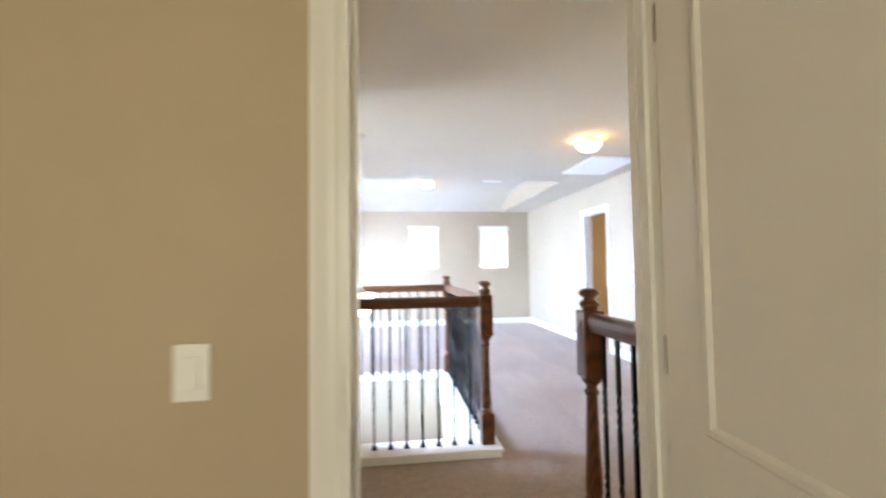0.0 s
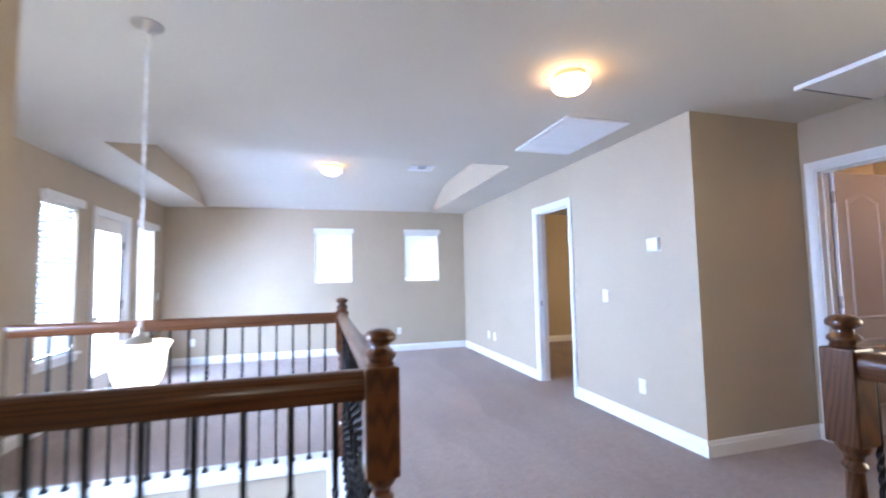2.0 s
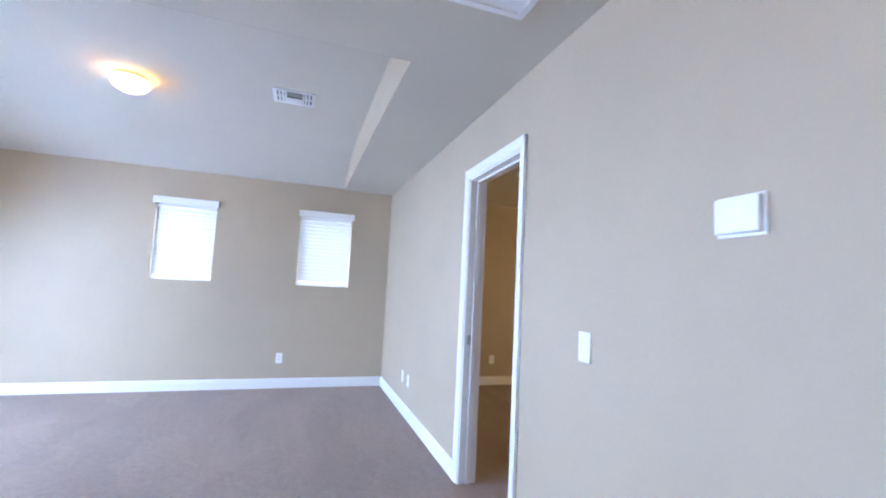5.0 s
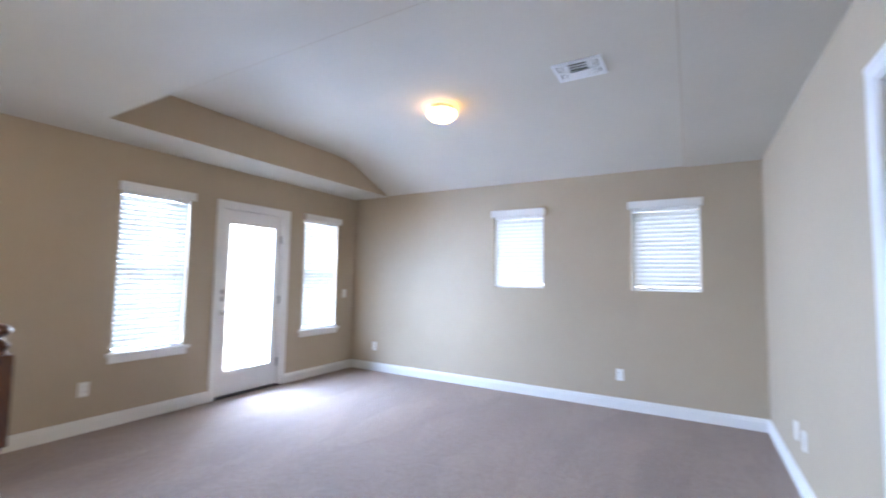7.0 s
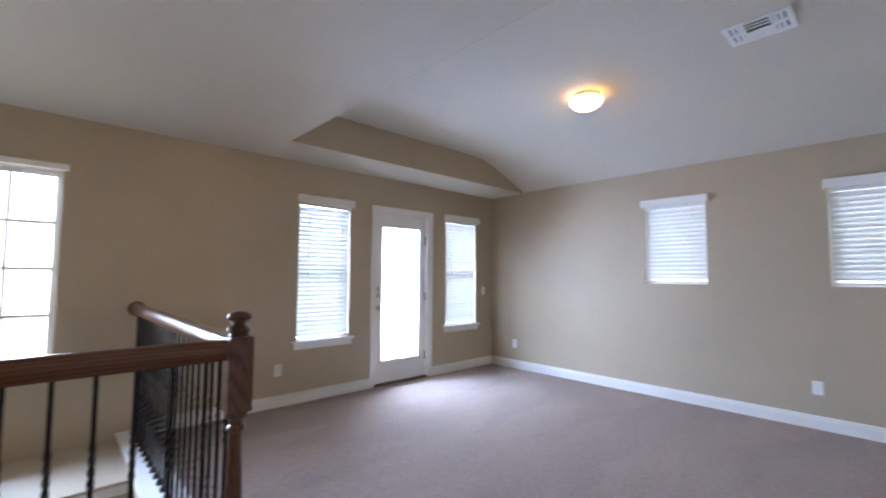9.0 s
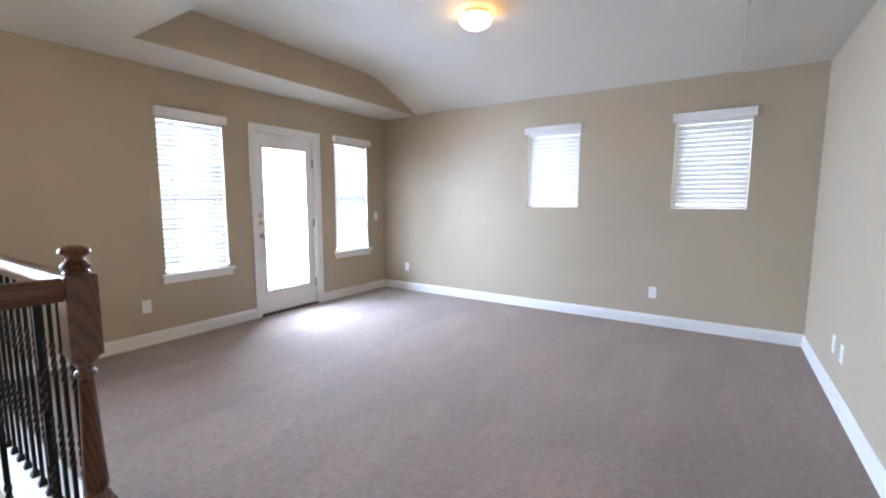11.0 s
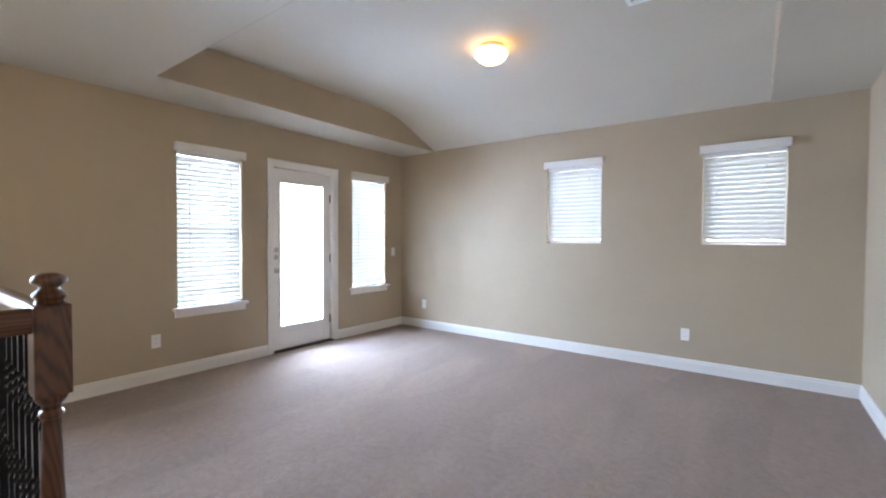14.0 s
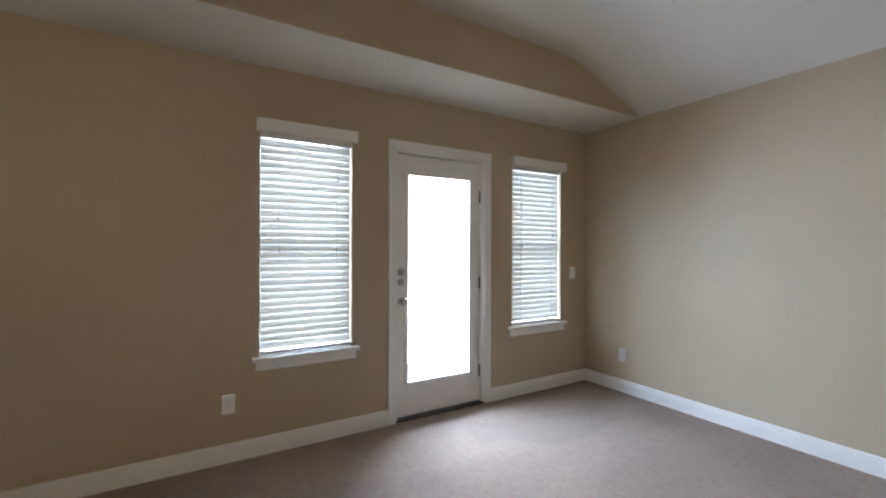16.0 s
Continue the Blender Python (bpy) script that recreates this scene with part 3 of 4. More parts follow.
closet = panel_door("closet_door", pose(2.866, -0.10, 0.03, 0, 0, -90) @ pose(0, -0.036, 0), 0.62, 2.0, "closed white moulded closet door in the bathroom")
casing("door_frame_6", pose(2.866, 0, 0, 0, 0, -90), 0.095, 0.725, 2.04, 0.055, 0.0)

# glazed balcony door
bd = thing("balcony_door", pose(WX - 0.045, door_w[0] + 0.016, 0, 0, 0, 90), "closed white balcony door with one full-length glass pane", "door", "", "structure")
DW, DH = door_w[1] - door_w[0] - 0.032, 2.012
gl = (0.095, DW - 0.095, 0.262, 1.868)
part("stile", box(0, 0, 0.016, gl[0], 0.045, DH, 0.003), DOORP, bd)
part("stile", box(gl[1], 0, 0.016, DW, 0.045, DH, 0.003), DOORP, bd)
part("bottom_rail", box(gl[0], 0.0005, 0.016, gl[1], 0.0445, gl[2], 0.002), DOORP, bd)
part("top_rail", box(gl[0], 0.0005, gl[3], gl[1], 0.0445, DH, 0.002), DOORP, bd)
for x0, x1, z0, z1 in ((gl[0] - 0.02, gl[0] + 0.012, gl[2] - 0.02, gl[3] + 0.02), (gl[1] - 0.012, gl[1] + 0.02, gl[2] - 0.02, gl[3] + 0.02),
                       (gl[0] + 0.012, gl[1] - 0.012, gl[2] - 0.02, gl[2] + 0.012), (gl[0] + 0.012, gl[1] - 0.012, gl[3] - 0.012, gl[3] + 0.02)):
    part("glazing_bead", box(x0, -0.008, z0, x1, 0.004, z1, 0.003), DOORP, bd)
pane = part("pane", box(gl[0], 0.020, gl[2], gl[1], 0.025, gl[3]), GLASS, bd, "clear glass pane")
pane.visible_shadow = False
for z in (1.118, 1.040):
    bm = lathe([(0.029, 0), (0.029, 0.008), (0.022, 0.014), (0.0, 0.015)], 20)
    bmesh.ops.transform(bm, matrix=pose(0.048, 0, z, 90), verts=bm.verts[:])
    lock = part("deadbolt", bm, NICKEL, bd, "satin nickel deadbolt", True)
    part("thumb_turn", box(0.043, -0.034, z - 0.014, 0.053, -0.013, z + 0.014, 0.003), NICKEL, lock)
bm = lathe([(0.030, 0), (0.030, 0.006), (0.012, 0.012), (0.012, 0.032), (0.026, 0.042), (0.029, 0.056), (0.022, 0.068), (0.0, 0.071)], 20)
bmesh.ops.transform(bm, matrix=pose(0.048, 0, 0.895, 90), verts=bm.verts[:])
part("door_knob", bm, NICKEL, bd, "satin nickel round door knob", True)
for z in (0.22, 0.96, 1.68):
    part("hinge", box(DW - 0.006, -0.012, z, DW + 0.012, 0.004, z + 0.10, 0.003), RUBBER, bd, "dark metal hinge")
structure("threshold", box(WX - 0.16, door_w[0], -0.002, WX + 0.012, door_w[1], 0.015, 0.004), RUBBER, "dark metal door threshold", "trim")


# ---- windows and blinds ----
def window(name, m, w, h, depth, label, rail=True, grid=None):
    """Vinyl window set at the outer side of an opening; local origin at its lower corner on the room's wall face."""
    o = thing(name, m, label, "window", "", "structure")
    y0, y1, f = depth - 0.06, depth - 0.005, 0.038
    part("frame", box(0, y0, 0, f, y1, h, 0.003), FRAMEV, o)
    part("frame", box(w - f, y0, 0, w, y1, h, 0.003), FRAMEV, o)
    part("frame", box(f, y0, 0, w - f, y1, f, 0.003), FRAMEV, o)
    part("frame", box(f, y0, h - f, w - f, y1, h, 0.003), FRAMEV, o)
    if rail:
        part("meeting_rail", box(f, y0 + 0.004, h * 0.5 - 0.022, w - f, y1 - 0.004, h * 0.5 + 0.022, 0.003), FRAMEV, o)
    if grid:
        nx, nz = grid
        for i in range(1, nx):
            x = f + (w - 2 * f) * i / nx
            part("muntin", box(x - 0.013, y0 + 0.018, f, x + 0.013, y0 + 0.030, h - f, 0.002), FRAMEV, o)
        for j in range(1, nz):
            z = f + (h - 2 * f) * j / nz
            part("muntin", box(f, y0 + 0.0185, z - 0.013, w - f, y0 + 0.0295, z + 0.013, 0.002), FRAMEV, o)
    p = part("pane", box(f, y0 + 0.034, f, w - f, y0 + 0.038, h - f), GLASS, o)
    p.visible_shadow = False
    return o


def slat_mesh(width):
    """One slightly crowned slat, lying along x."""
    prof = []
    for i in range(7):
        a = -0.025 + 0.05 * i / 6
        prof.append((a, 0.0035 * (1 - (a / 0.025) ** 2) + 0.0012))
    for i in range(6, -1, -1):
        a = -0.025 + 0.05 * i / 6
        prof.append((a, 0.0035 * (1 - (a / 0.025) ** 2) - 0.0012))
    bm = extrude(prof, width, "x")
    return link_mesh("slat", bm, VINYL, True)


def blind(m, w, h, label, tilt, cords=(), valance_out=0.052):
    """A two-inch blind hung inside an opening w wide and h high, with its valance standing out in front."""
    o = thing("window_blind", m, label, "blind", "window blinds")
    part("valance", box(-0.022, -valance_out, h - 0.02, w + 0.022, -valance_out + 0.014, h + 0.058, 0.004), TRIM, o)
    for x in (-0.022, w + 0.010):
        part("valance_return", box(x, -valance_out + 0.014, h - 0.018, x + 0.012, -0.001, h + 0.056, 0.002), TRIM, o)
    part("head_rail", box(0.006, 0.01, h - 0.048, w - 0.006, 0.058, h - 0.003, 0.002), TRIM, o)
    me = slat_mesh(w - 0.016)
    n = round((h - 0.10) / 0.0445)
    pitch = (h - 0.095) / n
    for i in range(n):
        z = h - 0.075 - pitch * i
        part("slat", me, VINYL, o, "", False, pose(0.008, 0.036, z, tilt + random.uniform(-0.7, 0.7), 0, 0))
    low = h - 0.075 - pitch * n
    part("bottom_rail", box(0.008, 0.012, low - 0.012, w - 0.008, 0.060, low + 0.008, 0.003), TRIM, o)
    for x in (0.11, w - 0.11):
        part("ladder_cord", box(x - 0.001, 0.008, low, x + 0.001, 0.010, h - 0.04), TRIM, o)
    for x, z in cords:
        c = part("pull_cord", box(x - 0.0006, 0.002, z, x + 0.0006, 0.003, h - 0.04), VINYL, o)
        bm = lathe([(0.002, 0.022), (0.005, 0.010), (0.006, 0.0), (0.002, -0.003)][::-1], 10)
        bmesh.ops.translate(bm, vec=(x, 0.003, z), verts=bm.verts[:])
        part("tassel", bm, NICKEL, c, "small grey cord tassel", True)
    return o


for i, (a, b) in enumerate(WIN_W):
    h = WIN_Z[1] - WIN_Z[0]
    window("window_%d" % (i + 1), pose(WX, a, WIN_Z[0], 0, 0, 90), b - a, h, 0.16, "white vinyl single-hung window behind a blind")
    structure("window_sill", box(WX - 0.10, a - 0.045, WIN_Z[0] - 0.022, WX + 0.045, b + 0.045, WIN_Z[0] + 0.004, 0.006), TRIM, "white painted window sill board", "sill")
    structure("window_apron", box(WX, a - 0.025, WIN_Z[0] - 0.082, WX + 0.016, b + 0.025, WIN_Z[0] - 0.022, 0.004), TRIM, "white painted apron under the window sill", "trim")
    blind(pose(WX, a, WIN_Z[0] + 0.004, 0, 0, 90), b - a, h, "white two-inch blind lowered with half-tilted slats over a tall window", 73,
          ((0.11, 0.86), (0.12, 0.66), (0.50, 1.14), (0.49, 0.66)) if i == 0 else ((0.12, 0.70), (0.50, 0.80)))
for i, (a, b) in enumerate(WIN_N):
    h = WIN_NZ[1] - WIN_NZ[0]
    window("window_%d" % (i + 3), pose(a, NY, WIN_NZ[0]), b - a, h, 0.16, "small white vinyl window behind a blind", False)
    blind(pose(a, NY, WIN_NZ[0] + 0.006), b - a, h, "white two-inch blind lowered over a small square window", 73, ((0.48, 0.68), (0.11, 0.46)))
a, b, z0, z1 = STAIR_WIN
window("window_5", pose(WX, a, z0, 0, 0, 90), b - a, z1 - z0, 0.16, "large white stair window divided into sixteen panes by a grid", False, (4, 4))
structure("window_head", box(WX, a - 0.03, z1, WX + 0.03, b + 0.03, z1 + 0.045, 0.005), TRIM, "white head rail above the stair window", "trim")
# assumed opening behind the bedroom fill lamp
window("window_6", pose(-4.7, -7.18, 0.7, 0, 0, 180) @ pose(-1.4, 0, 0), 1.4, 1.5, 0.12, "assumed white vinyl bedroom window, never in view")
# made-up opening for the warm fill, never in view
window("window_8", pose(AL_X, -2.1, 0.8, 0, 0, -90), 0.8, 1.3, 0.12, "made-up white vinyl window above the second well, added for its light")
# assumed opening behind the amber spare room fill
window("window_7", pose(4.2, 3.1, 0.9, 0, 0, -90), 1.0, 1.2, 0.12, "assumed white vinyl spare room window, never in view")


# ---- railings ----
RAIL_Z, CURB_Z = 0.966, 0.060


def newel_block(size, z0, z1):
    """A square block with chamfered corners and ends."""
    return box(-size / 2, -size / 2, z0, size / 2, size / 2, z1, 0.007)


NEWEL_UP = link_mesh("upper_block", newel_block(0.088, 0.765, 1.040), OAK_Z)
NEWEL_LOW = link_mesh("lower_block", newel_block(0.088, CURB_Z - 0.008, 0.255), OAK_Z)
NEWEL_TURN = link_mesh("turned_shaft", lathe([(0.040, 0.250), (0.041, 0.262), (0.034, 0.275), (0.030, 0.285), (0.036, 0.300), (0.035, 0.330), (0.031, 0.42), (0.027, 0.54),
                                              (0.0235, 0.655), (0.0225, 0.690), (0.029, 0.697), (0.032, 0.705), (0.029, 0.713), (0.023, 0.719), (0.024, 0.732),
                                              (0.036, 0.746), (0.041, 0.757), (0.041, 0.770)], 28), OAK_Z, True)
FINIAL = link_mesh("finial", lathe([(0.034, 1.038), (0.037, 1.044), (0.033, 1.050), (0.035, 1.055), (0.041, 1.062), (0.041, 1.069), (0.033, 1.078), (0.025, 1.085), (0.024, 1.091),
                                    (0.030, 1.097), (0.041, 1.104), (0.0435, 1.111), (0.042, 1.118), (0.034, 1.127), (0.020, 1.133), (0.0, 1.135)], 28), OAK_Z, True)
PLUG = link_mesh("plug", lathe([(0.008, 0.0), (0.008, 0.002), (0.0, 0.0025)], 12), WALNUT, True)


def newel(parent, x, y):
    n = part("newel_post", NEWEL_TURN, OAK_Z, parent, "turned stained oak newel post", False, pose(x, y, 0.008))
    part("upper_block", NEWEL_UP, OAK_Z, n)
    part("lower_block", NEWEL_LOW, OAK_Z, n)
    part("finial", FINIAL, OAK_Z, n, "turned round oak finial")
    for rz in (0, 90, 180, 270):
        part("plug", PLUG, WALNUT, n, "", False, pose(0, 0, 0, 0, 0, rz) @ pose(0, -0.0435, 0.985, 90))
    return n


def baluster_mesh():
    """A square iron bar with two twisted lengths."""
    bm, rings, r = bmesh.new(), [], 0.0068 * math.sqrt(2)
    turn, z = 0.0, CURB_Z
    stations = [(CURB_Z, 0), (0.30, 0)] + [(0.30 + 0.012 * i, 30) for i in range(1, 13)] + [(0.62, 0)] + [(0.62 + 0.012 * i, 30) for i in range(1, 13)] + [(RAIL_Z + 0.005, 0)]
    for z, step in stations:
        turn += radians(step)
        k = 1.0
        rings.append([bm.verts.new((r * k * math.cos(turn + math.pi / 4 + math.pi / 2 * i), r * k * math.sin(turn + math.pi / 4 + math.pi / 2 * i), z)) for i in range(4)])
    for a, b in zip(rings, rings[1:]):
        for i in range(4):
            bm.faces.new((a[i], a[(i + 1) % 4], b[(i + 1) % 4], b[i]))
    return link_mesh("baluster", bm, IRON)


BALUSTER = baluster_mesh()


def shoe_mesh():
    bm = bmesh.new()
    rings = []
    for s, z in ((0.0165, 0.0), (0.0165, 0.006), (0.0100, 0.026), (0.0085, 0.030)):
        rings.append([bm.verts.new((s * a, s * b, CURB_Z + z)) for a, b in ((-1, -1), (1, -1), (1, 1), (-1, 1))])
    for a, b in zip(rings, rings[1:]):
        for i in range(4):
            bm.faces.new((a[i], a[(i + 1) % 4], b[(i + 1) % 4], b[i]))
    bm.faces.new(rings[-1])
    return link_mesh("shoe", bm, IRON)


SHOE = shoe_mesh()
RAIL_PROFILE = [(-0.020, 0.0), (0.020, 0.0), (0.024, 0.006), (0.026, 0.016), (0.030, 0.024), (0.031, 0.036), (0.028, 0.048), (0.020, 0.057), (0.008, 0.061),
                (-0.008, 0.061), (-0.020, 0.057), (-0.028, 0.048), (-0.031, 0.036), (-0.030, 0.024), (-0.026, 0.016), (-0.024, 0.006)]


def handrail(parent, x0, y0, x1, y1):
    bm = extrude([(a * 1.08, b * 1.22) for a, b in RAIL_PROFILE], math.hypot(x1 - x0, y1 - y0), "x")
    return part("handrail", bm, OAK_X, parent, "stained oak handrail", True, pose(x0, y0, RAIL_Z, 0, 0, math.degrees(math.atan2(y1 - y0, x1 - x0))))


def rosette(parent, m):
    bm = lathe([(0.058, 0.0), (0.058, 0.010), (0.050, 0.016), (0.046, 0.016), (0.042, 0.021), (0.0, 0.021)], 28)
    return part("rosette", bm, OAK_X, parent, "round oak wall rosette", True, m)


def balusters(parent, x0, y0, x1, y1, first, pitch):
    """Bars at an even pitch from the first end."""
    length = math.hypot(x1 - x0, y1 - y0)
    ux, uy = (x1 - x0) / length, (y1 - y0) / length
    d = first
    while d < length - 0.03:
        b = part("baluster", BALUSTER, IRON, parent, "twisted black iron baluster", False, pose(x0 + ux * d, y0 + uy * d, 0, 0, 0, random.uniform(-4, 4)))
        part("shoe", SHOE, IRON, b)
        d += pitch


NAX, NAY, NBY = -2.416, -1.255, 0.728
rail = thing("well_railing", pose(0, 0, 0), "stained oak and black iron railing around the open stairwell", "railing")
newel(rail, NAX, NAY)
newel(rail, NAX, NBY)
handrail(rail, HALL_W, NAY, NAX - 0.04, NAY)
handrail(rail, NAX, NAY + 0.04, NAX, NBY - 0.04)
handrail(rail, WX, NBY, NAX - 0.04, NBY)
rosette(rail, pose(HALL_W, NAY, RAIL_Z + 0.036, 0, 90, 0))
rosette(rail, pose(WX, NBY, RAIL_Z + 0.036, 0, 90, 0))
balusters(rail, NAX, NAY, HALL_W, NAY, 0.116, 0.1055)
balusters(rail, NAX, NBY, NAX, NAY, 0.108, 0.1015)
balusters(rail, NAX, NBY, WX, NBY, 0.116, 0.1055)

NCX, NCY = -2.223, -2.40
rail = thing("stair_railing", pose(0, 0, 0), "short stained oak and iron railing beside the stair head", "railing")
newel(rail, NCX, NCY)
handrail(rail, NCX, BED_N, NCX, NCY - 0.04)
rosette(rail, pose(NCX, BED_N, RAIL_Z + 0.036, -90, 0, 0))
balusters(rail, NCX, NCY, NCX, BED_N, 0.112, 0.1035)

NDX, NDY, NEX = -1.093, -1.505, 0.055
rail = thing("corner_railing", pose(0, 0, 0), "stained oak and black iron corner railing around the second well", "railing")
newel(rail, NDX, NDY)
newel(rail, NEX, NDY)
handrail(rail, NDX, BED_N, NDX, NDY - 0.04)
handrail(rail, NDX + 0.04, NDY, NEX - 0.04, NDY)
handrail(rail, NEX + 0.04, NDY, AL_X, NDY)
rosette(rail, pose(NDX, BED_N, RAIL_Z + 0.036, -90, 0, 0))
rosette(rail, pose(AL_X, NDY, RAIL_Z + 0.036, 0, -90, 0))
balusters(rail, NDX, NDY, NDX, BED_N, 0.112, 0.1045)
balusters(rail, NDX, NDY, NEX, NDY, 0.112, 0.104)
balusters(rail, NEX, NDY, AL_X, NDY, 0.112, 0.104)


# ---- lamps ----
def ceiling_lamp(x, y, z, r, label):
    o = thing("ceiling_light", pose(x, y, z), label, "ceiling light", "flush ceiling lights")
    part("base", lathe([(r * 0.80, 0), (r * 0.82, -0.006), (r * 0.82, -0.032), (r * 0.74, -0.040), (0, -0.040)][::-1], 32), NICKEL, o, "satin nickel base ring", True)
    prof = [(0.0, -0.048 - r * 0.62)] + [(r * math.sin(a) ** 0.9, -0.048 - r * 0.62 * math.cos(a)) for a in (0.25, 0.5, 0.75, 1.0, 1.25, 1.45)] + [(r * 0.97, -0.042), (r * 0.88, -0.036), (r * 0.66, -0.034)]
    part("glass_bowl", lathe(prof, 32), LAMPG, o, "lit white opal glass bowl", True)
    for a in (0.4, 2.5, 4.6):
        b2 = lathe([(0.0, -0.012), (0.008, -0.010), (0.009, 0.0), (0.0, 0.004)], 10)
        bmesh.ops.translate(b2, vec=(r * 0.97 * math.cos(a), r * 0.97 * math.sin(a), -0.026), verts=b2.verts[:])
        part("clip", b2, NICKEL, o, "", True)
    return o


ceiling_lamp(-1.165, -0.285, CEIL, 0.110, "lit flush ceiling light with an opal glass bowl in the hall")
ceiling_lamp(-2.415, 3.37, TRAY, 0.130, "lit flush ceiling light with opal glass on the tray ceiling")

pend = thing("pendant_light", pose(-3.318, -0.236, CEIL), "lit pendant with an alabaster glass bowl on a long chain", "pendant light")
part("canopy", lathe([(0.0, -0.040), (0.012, -0.038), (0.022, -0.026), (0.050, -0.016), (0.064, -0.006), (0.064, 0.0)], 28), NICKEL, pend, "satin nickel canopy", True)
LINK = bmesh.new()
steps, tube = 12, 6
rings = []
for i in range(steps):
    a = 2 * math.pi * i / steps
    cx, cz = 0.0075 * math.cos(a), 0.0150 * math.sin(a)
    nx, nz = math.cos(a), math.sin(a)
    rings.append([LINK.verts.new((cx + nx * 0.0018 * math.cos(2 * math.pi * j / tube), 0.0018 * math.sin(2 * math.pi * j / tube), cz + nz * 0.0018 * math.cos(2 * math.pi * j / tube))) for j in range(tube)])
for i in range(steps):
    for j in range(tube):
        LINK.faces.new((rings[i][j], rings[(i + 1) % steps][j], rings[(i + 1) % steps][(j + 1) % tube], rings[i][(j + 1) % tube]))
LINK = link_mesh("link", LINK, NICKEL, True)
chain = part("cord", lathe([(0.0036, -1.36), (0.0036, -0.04)], 8), PLASTIC, pend, "pale flex threaded through the chain", True)
for i in range(51):
    part("link", LINK, NICKEL, chain, "", False, pose(0.002 * math.sin(i * 0.9), 0, -0.052 - 0.0258 * i, 0, 0, 90 * (i % 2)))
part("fitter", lathe([(0.0, -1.435), (0.058, -1.432), (0.060, -1.425), (0.050, -1.412), (0.028, -1.400), (0.016, -1.385), (0.013, -1.360), (0.0, -1.358)], 28), NICKEL, pend, "satin nickel fitter cap", True)
part("glass_bowl", lathe([(0.0, -1.630), (0.035, -1.626), (0.066, -1.610), (0.086, -1.580), (0.094, -1.545), (0.098, -1.500), (0.106, -1.455), (0.122, -1.428),
                          (0.119, -1.424), (0.100, -1.440), (0.058, -1.434)], 32), PENDG, pend, "lit alabaster glass bowl with a flared lip", True)


# ---- vents and hatch ----
rv = thing("return_air_grille", pose(-0.545, 0.715, CEIL), "white louvred return air grille in the ceiling", "air vent")
w, d = 0.28, 0.43
for x0, y0, x1, y1 in ((-w, -d, -w + 0.032, d), (w - 0.032, -d, w, d), (-w + 0.032, -d, w - 0.032, -d + 0.032), (-w + 0.032, d - 0.032, w - 0.032, d)):
    part("frame", box(x0, y0, -0.016, x1, y1, 0.0, 0.003), VENTW, rv)
part("backing", box(-w + 0.03, -d + 0.03, -0.0025, w - 0.03, d - 0.03, -0.001), FILTER, rv, "grey filter behind the louvres")
LOUVRE = extrude([(0.0, 0.0), (0.0165, -0.0105), (0.0180, -0.0095), (0.0020, 0.0008)], 2 * d - 0.064, "y")
LOUVRE = link_mesh("louvre", LOUVRE, VENTW)
for i in range(27):
    part("louvre", LOUVRE, VENTW, rv, "", False, pose(-w + 0.034 + 0.0183 * i, -d + 0.032, -0.003))

sv = thing("supply_vent", pose(-1.225, 3.23, TRAY), "white four-way supply vent on the tray ceiling", "air vent")
w, d = 0.165, 0.135
for x0, y0, x1, y1 in ((-w, -d, -w + 0.03, d), (w - 0.03, -d, w, d), (-w + 0.03, -d, w - 0.03, -d + 0.03), (-w + 0.03, d - 0.03, w - 0.03, d)):
    part("frame", box(x0, y0, -0.012, x1, y1, 0.0, 0.003), VENTW, sv)
# no duct behind it: the near-black colour gives its inner shade
part("backing", box(-w + 0.028, -d + 0.028, -0.002, w - 0.028, d - 0.028, -0.001), SLOT, sv, "dark sheet painted as the shade inside the duct")
for i in range(3):
    part("vane", box(-0.060, 0.006 + 0.034 * i, -0.016, 0.060, 0.037 + 0.034 * i, -0.005, 0.002), VENTW, sv)
for i in range(2):
    part("vane", box(-0.060, -0.070 + 0.036 * i, -0.010, 0.060, -0.064 + 0.036 * i, -0.003), VENTW, sv)
for s in (-1, 1):
    part("divider", box(s * 0.068 - 0.007, -d + 0.03, -0.0135, s * 0.068 + 0.007, d - 0.03, -0.002), VENTW, sv)
    part("divider", box(s * 0.0755, -0.010, -0.0135, s * 0.1345, 0.008, -0.002), VENTW, sv)
    for i in range(2):
        part("vane", box(s * (0.080 + 0.026 * i), -d + 0.031, -0.0115, s * (0.098 + 0.026 * i), -0.0105, -0.004), VENTW, sv)
        part("vane", box(s * (0.080 + 0.026 * i), 0.0085, -0.0115, s * (0.098 + 0.026 * i), d - 0.031, -0.004), VENTW, sv)

hatch = thing("attic_hatch", pose(0.70, -1.15, CEIL), "white ceiling attic access panel with a trim edge", "hatch")
w, d = 0.365, 0.67
part("panel", box(-w + 0.035, -d + 0.035, -0.010, w + 0.006, d - 0.0105, 0.0, 0.003), TRIM, hatch, "smooth off-white access panel")
part("trim", box(-w, -d, -0.030, -w + 0.033, d, 0.0, 0.004), TRIM, hatch)
part("trim", box(-w + 0.033, -d, -0.022, w, -d + 0.033, 0.0, 0.004), TRIM, hatch)
# near-black strip stands for the shade in the gap at the short edge
part("gap_shade", box(-w + 0.034, d - 0.010, -0.012, w - 0.002, d - 0.002, 0.0, 0.002), SLOT, hatch, "dark strip painted for the shade in the panel gap")


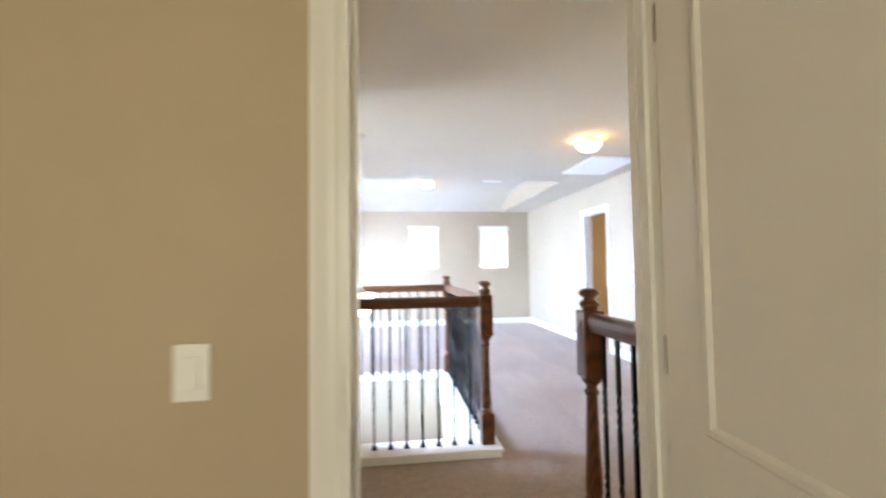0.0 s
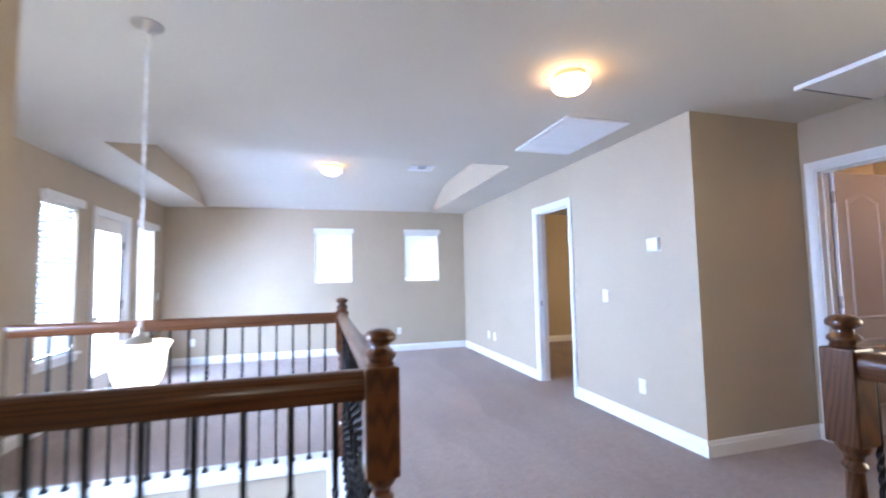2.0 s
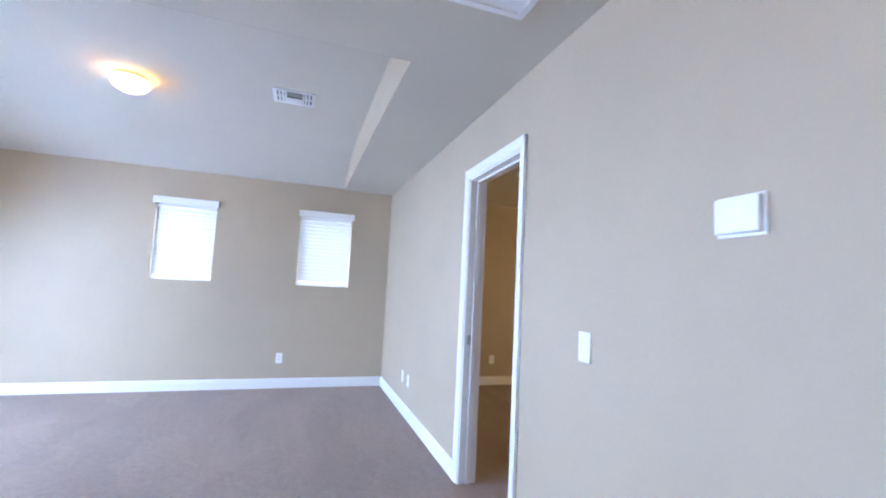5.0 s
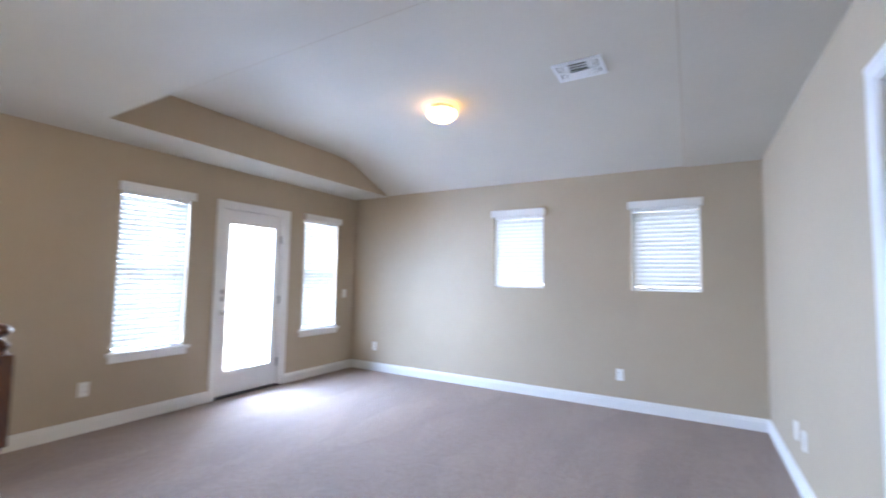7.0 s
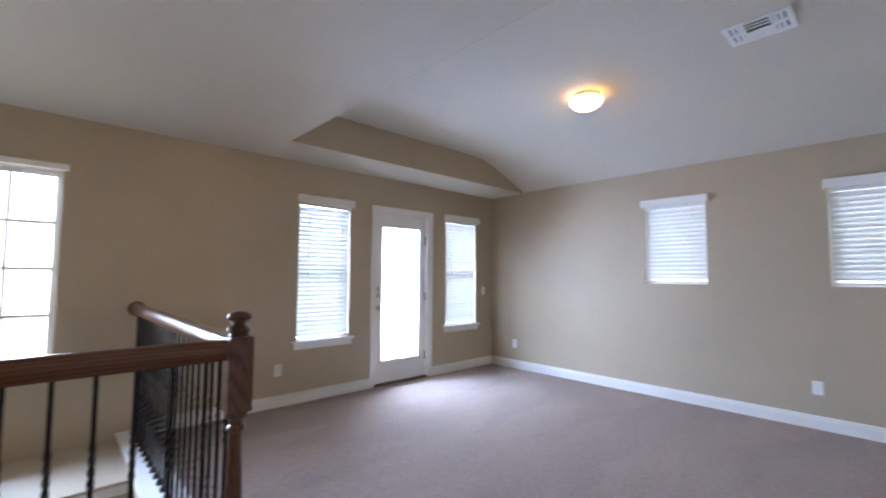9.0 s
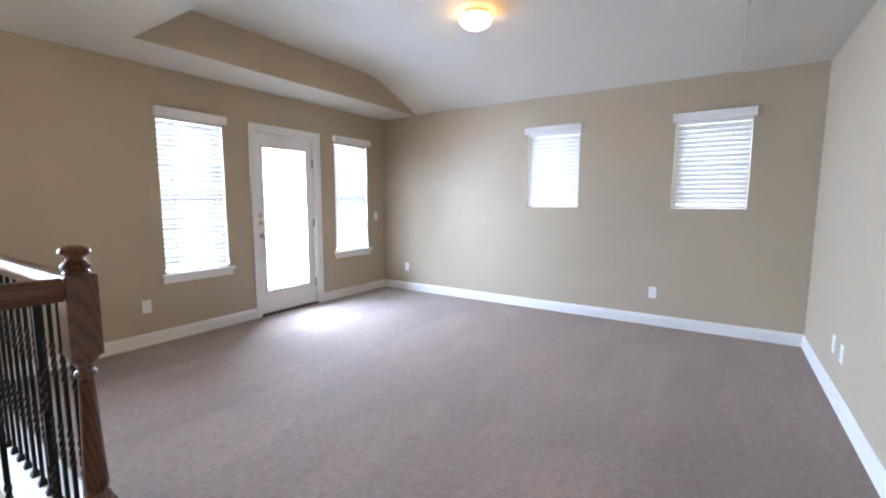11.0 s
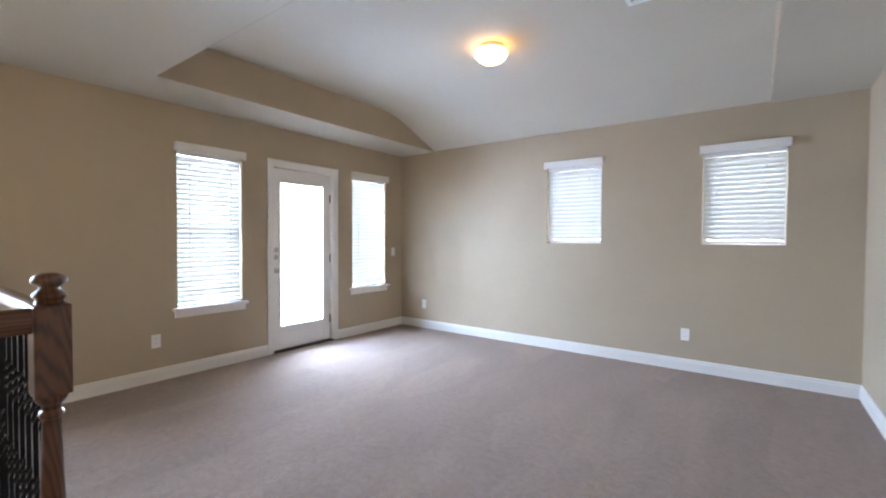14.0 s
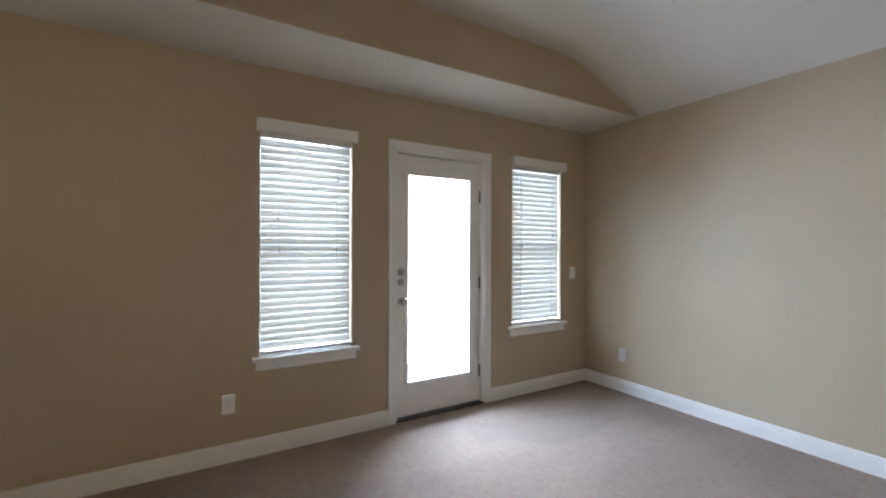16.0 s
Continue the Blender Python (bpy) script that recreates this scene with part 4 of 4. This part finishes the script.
# ---- switches and outlets ----
def wall_plate(m, kind, label, double=False):
    o = thing("light_switch" if kind == "switch" else "power_outlet", m, label, "light switch" if kind == "switch" else "power outlet")
    w = 0.058 if double else 0.036
    part("plate", box(-w, -0.006, -0.058, w, 0.0, 0.058, 0.003), PLASTIC, o)
    for cx in ((-0.023, 0.023) if double else (0.0,)):
        if kind == "switch":
            part("rocker", box(cx - 0.016, -0.010, -0.033, cx + 0.016, -0.006, 0.033, 0.002), PLASTIC, o)
        else:
            for cz in (-0.020, 0.020):
                s = part("socket", box(-0.014, -0.0085, cz - 0.014, 0.014, -0.006, cz + 0.014, 0.002), PLASTIC, o)
                for sx in (-0.006, 0.006):
                    part("slot", box(sx - 0.001, -0.0088, cz - 0.002, sx + 0.001, -0.0084, cz + 0.006), SLOT, s)
    return o


wall_plate(pose(0, 0.600, 0.340, 0, 0, -90), "outlet", "white duplex power outlet on the beige wall above the baseboard")
wall_plate(pose(0, 3.70, 0.350, 0, 0, -90), "outlet", "white power outlet on the beige wall near the corner")
wall_plate(pose(0, 3.93, 0.350, 0, 0, -90), "outlet", "white cable outlet on the beige wall near the corner")
wall_plate(pose(-1.230, NY, 0.345), "outlet", "white duplex power outlet under the small windows")
wall_plate(pose(-4.445, NY, 0.335), "outlet", "white duplex power outlet near the room corner")
wall_plate(pose(WX, 1.880, 0.350, 0, 0, 90), "outlet", "white duplex power outlet beside the tall window")
wall_plate(pose(WX, 4.865, 1.065, 0, 0, 90), "switch", "white rocker switch beside the balcony door")
wall_plate(pose(0, 1.024, 1.07, 0, 0, -90), "switch", "white rocker switch beside the open doorway")
wall_plate(pose(-3.452, BED_S, 1.03), "switch", "white rocker switch beside the bedroom door")
wall_plate(pose(HALL_W, -2.72, 1.07, 0, 0, 90), "switch", "white double rocker switch on the hall wall", True)
wall_plate(pose(-3.23, LOW_N, -2.39), "outlet", "white power outlet on the wall of the room below")
wall_plate(pose(1.47, 4.93, 0.335), "outlet", "white power outlet in the spare room")

th = thing("thermostat", pose(0, 0.394, 1.50, 0, 0, -90), "white wall thermostat on the beige wall", "thermostat")
part("back_plate", box(-0.066, -0.006, -0.055, 0.066, 0.0, 0.055, 0.003), PLASTIC, th)
part("housing", box(-0.060, -0.027, -0.048, 0.060, -0.006, 0.048, 0.006), PLASTIC, th)
part("display", box(-0.034, -0.0285, -0.010, 0.022, -0.0268, 0.028, 0.001), VENTW, th, "pale grey display")
part("button", box(0.034, -0.0295, -0.006, 0.048, -0.0268, 0.022, 0.002), PLASTIC, th)

sm = thing("smoke_alarm", pose(0.95, 3.3, CEIL), "round white ceiling smoke alarm in the spare room", "smoke alarm")
part("body", lathe([(0.0, -0.038), (0.040, -0.036), (0.058, -0.024), (0.066, -0.010), (0.066, 0.0)], 28), PLASTIC, sm, "", True)
part("sensor_ring", lathe([(0.0, -0.044), (0.018, -0.043), (0.024, -0.036)], 20), PLASTIC, sm, "", True)

# ---- bathroom ----
van = thing("bathroom_vanity", pose(1.95, 0.16, 0), "dark wooden bathroom vanity cabinet", "vanity")
part("body", box(-0.42, -0.135, 0.09, 0.53, 0.13, 0.83, 0.004), WALNUT, van)
part("toe_kick", box(-0.42, -0.08, 0.0, 0.53, 0.13, 0.09), WALNUT, van)
for x in (-0.40, -0.08, 0.23):
    dd = part("door", box(x, -0.152, 0.13, x + 0.29, -0.135, 0.79, 0.005), WALNUT, van)
    part("handle", box(x + 0.25, -0.170, 0.62, x + 0.262, -0.152, 0.74, 0.003), NICKEL, dd, "satin nickel handle")
top = thing("vanity_top", pose(1.95, 0.16, 0.83), "speckled beige stone vanity top", "worktop")
part("slab", box(-0.43, -0.165, 0.0, 0.535, 0.135, 0.03, 0.005), STONE, top)
tap = thing("tap", pose(2.36, 0.10, 0.86), "chrome bathroom tap on the vanity top", "tap")
part("spout", lathe([(0.022, 0), (0.022, 0.01), (0.012, 0.02), (0.012, 0.12), (0.0, 0.125)], 16), NICKEL, tap, "", True)
part("outlet", box(-0.009, -0.12, 0.095, 0.009, 0.0, 0.113, 0.004), NICKEL, tap)
bot = thing("soap_bottle", pose(2.43, 0.04, 0.86), "small amber soap bottle on the vanity top", "bottle")
part("bottle", lathe([(0.030, 0), (0.032, 0.01), (0.032, 0.085), (0.014, 0.105), (0.012, 0.12), (0.0, 0.121)], 18), AMBER, bot, "", True)
part("pump", box(-0.006, -0.03, 0.121, 0.006, 0.006, 0.150, 0.003), NICKEL, bot)
mir = thing("mirror", pose(1.95, 0.298, 1.45), "frameless bathroom wall mirror above the vanity", "mirror")
part("glass", box(-0.40, -0.008, -0.42, 0.48, 0.0, 0.45, 0.002), MIRROR, mir)
sc = thing("wall_sconce", pose(2.50, 0.035, 1.90, 0, 0, 90), "lit amber glass wall sconce in the bathroom", "wall light")
part("back_plate", box(-0.035, -0.001, -0.09, 0.035, 0.012, 0.02, 0.004), NICKEL, sc)
bm = lathe([(0.012, -0.06), (0.012, 0.0), (0.022, 0.002), (0.0, 0.004)], 16)
bmesh.ops.translate(bm, vec=(0, 0.06, 0), verts=bm.verts[:])
arm = part("arm", bm, NICKEL, sc, "", True)
part("arm_bar", box(-0.008, 0.010, -0.055, 0.008, 0.062, -0.040, 0.003), NICKEL, arm)
bm = lathe([(0.030, 0.0), (0.042, 0.03), (0.045, 0.13), (0.041, 0.13), (0.026, 0.004)], 24)
bmesh.ops.translate(bm, vec=(0, 0.06, 0.004), verts=bm.verts[:])
part("shade", bm, SCONCE, sc, "lit amber glass shade", True)

# ---- outside ----
structure("ground", slab("z", -3.4, -3.0, -300, 300, -300, 300), GROUND, "dry ground beyond the house", "ground")
structure("balcony_floor", slab("z", -0.25, -0.03, WX - 1.5, WX - 0.16, 2.2, NY), CONCRETE, "pale concrete balcony floor", "balcony")
post = thing("balcony_post", pose(WX - 1.35, 4.45, -0.03), "white painted balcony post outside the glazed door", "post")
part("shaft", box(-0.06, -0.06, 0, 0.06, 0.06, 0.95, 0.006), TRIM, post)
part("base", box(-0.085, -0.085, 0, 0.085, 0.085, 0.18, 0.006), TRIM, post)
structure("backdrop", box(-12.0, -14, -2.9, -11.9, 14, 9), BACKDROP, "bright hazy sky outside the west windows", "sky")
structure("backdrop", box(-11.9, 10, -2.9, 3, 10.1, 9), BACKDROP, "bright hazy sky outside the north windows", "sky")
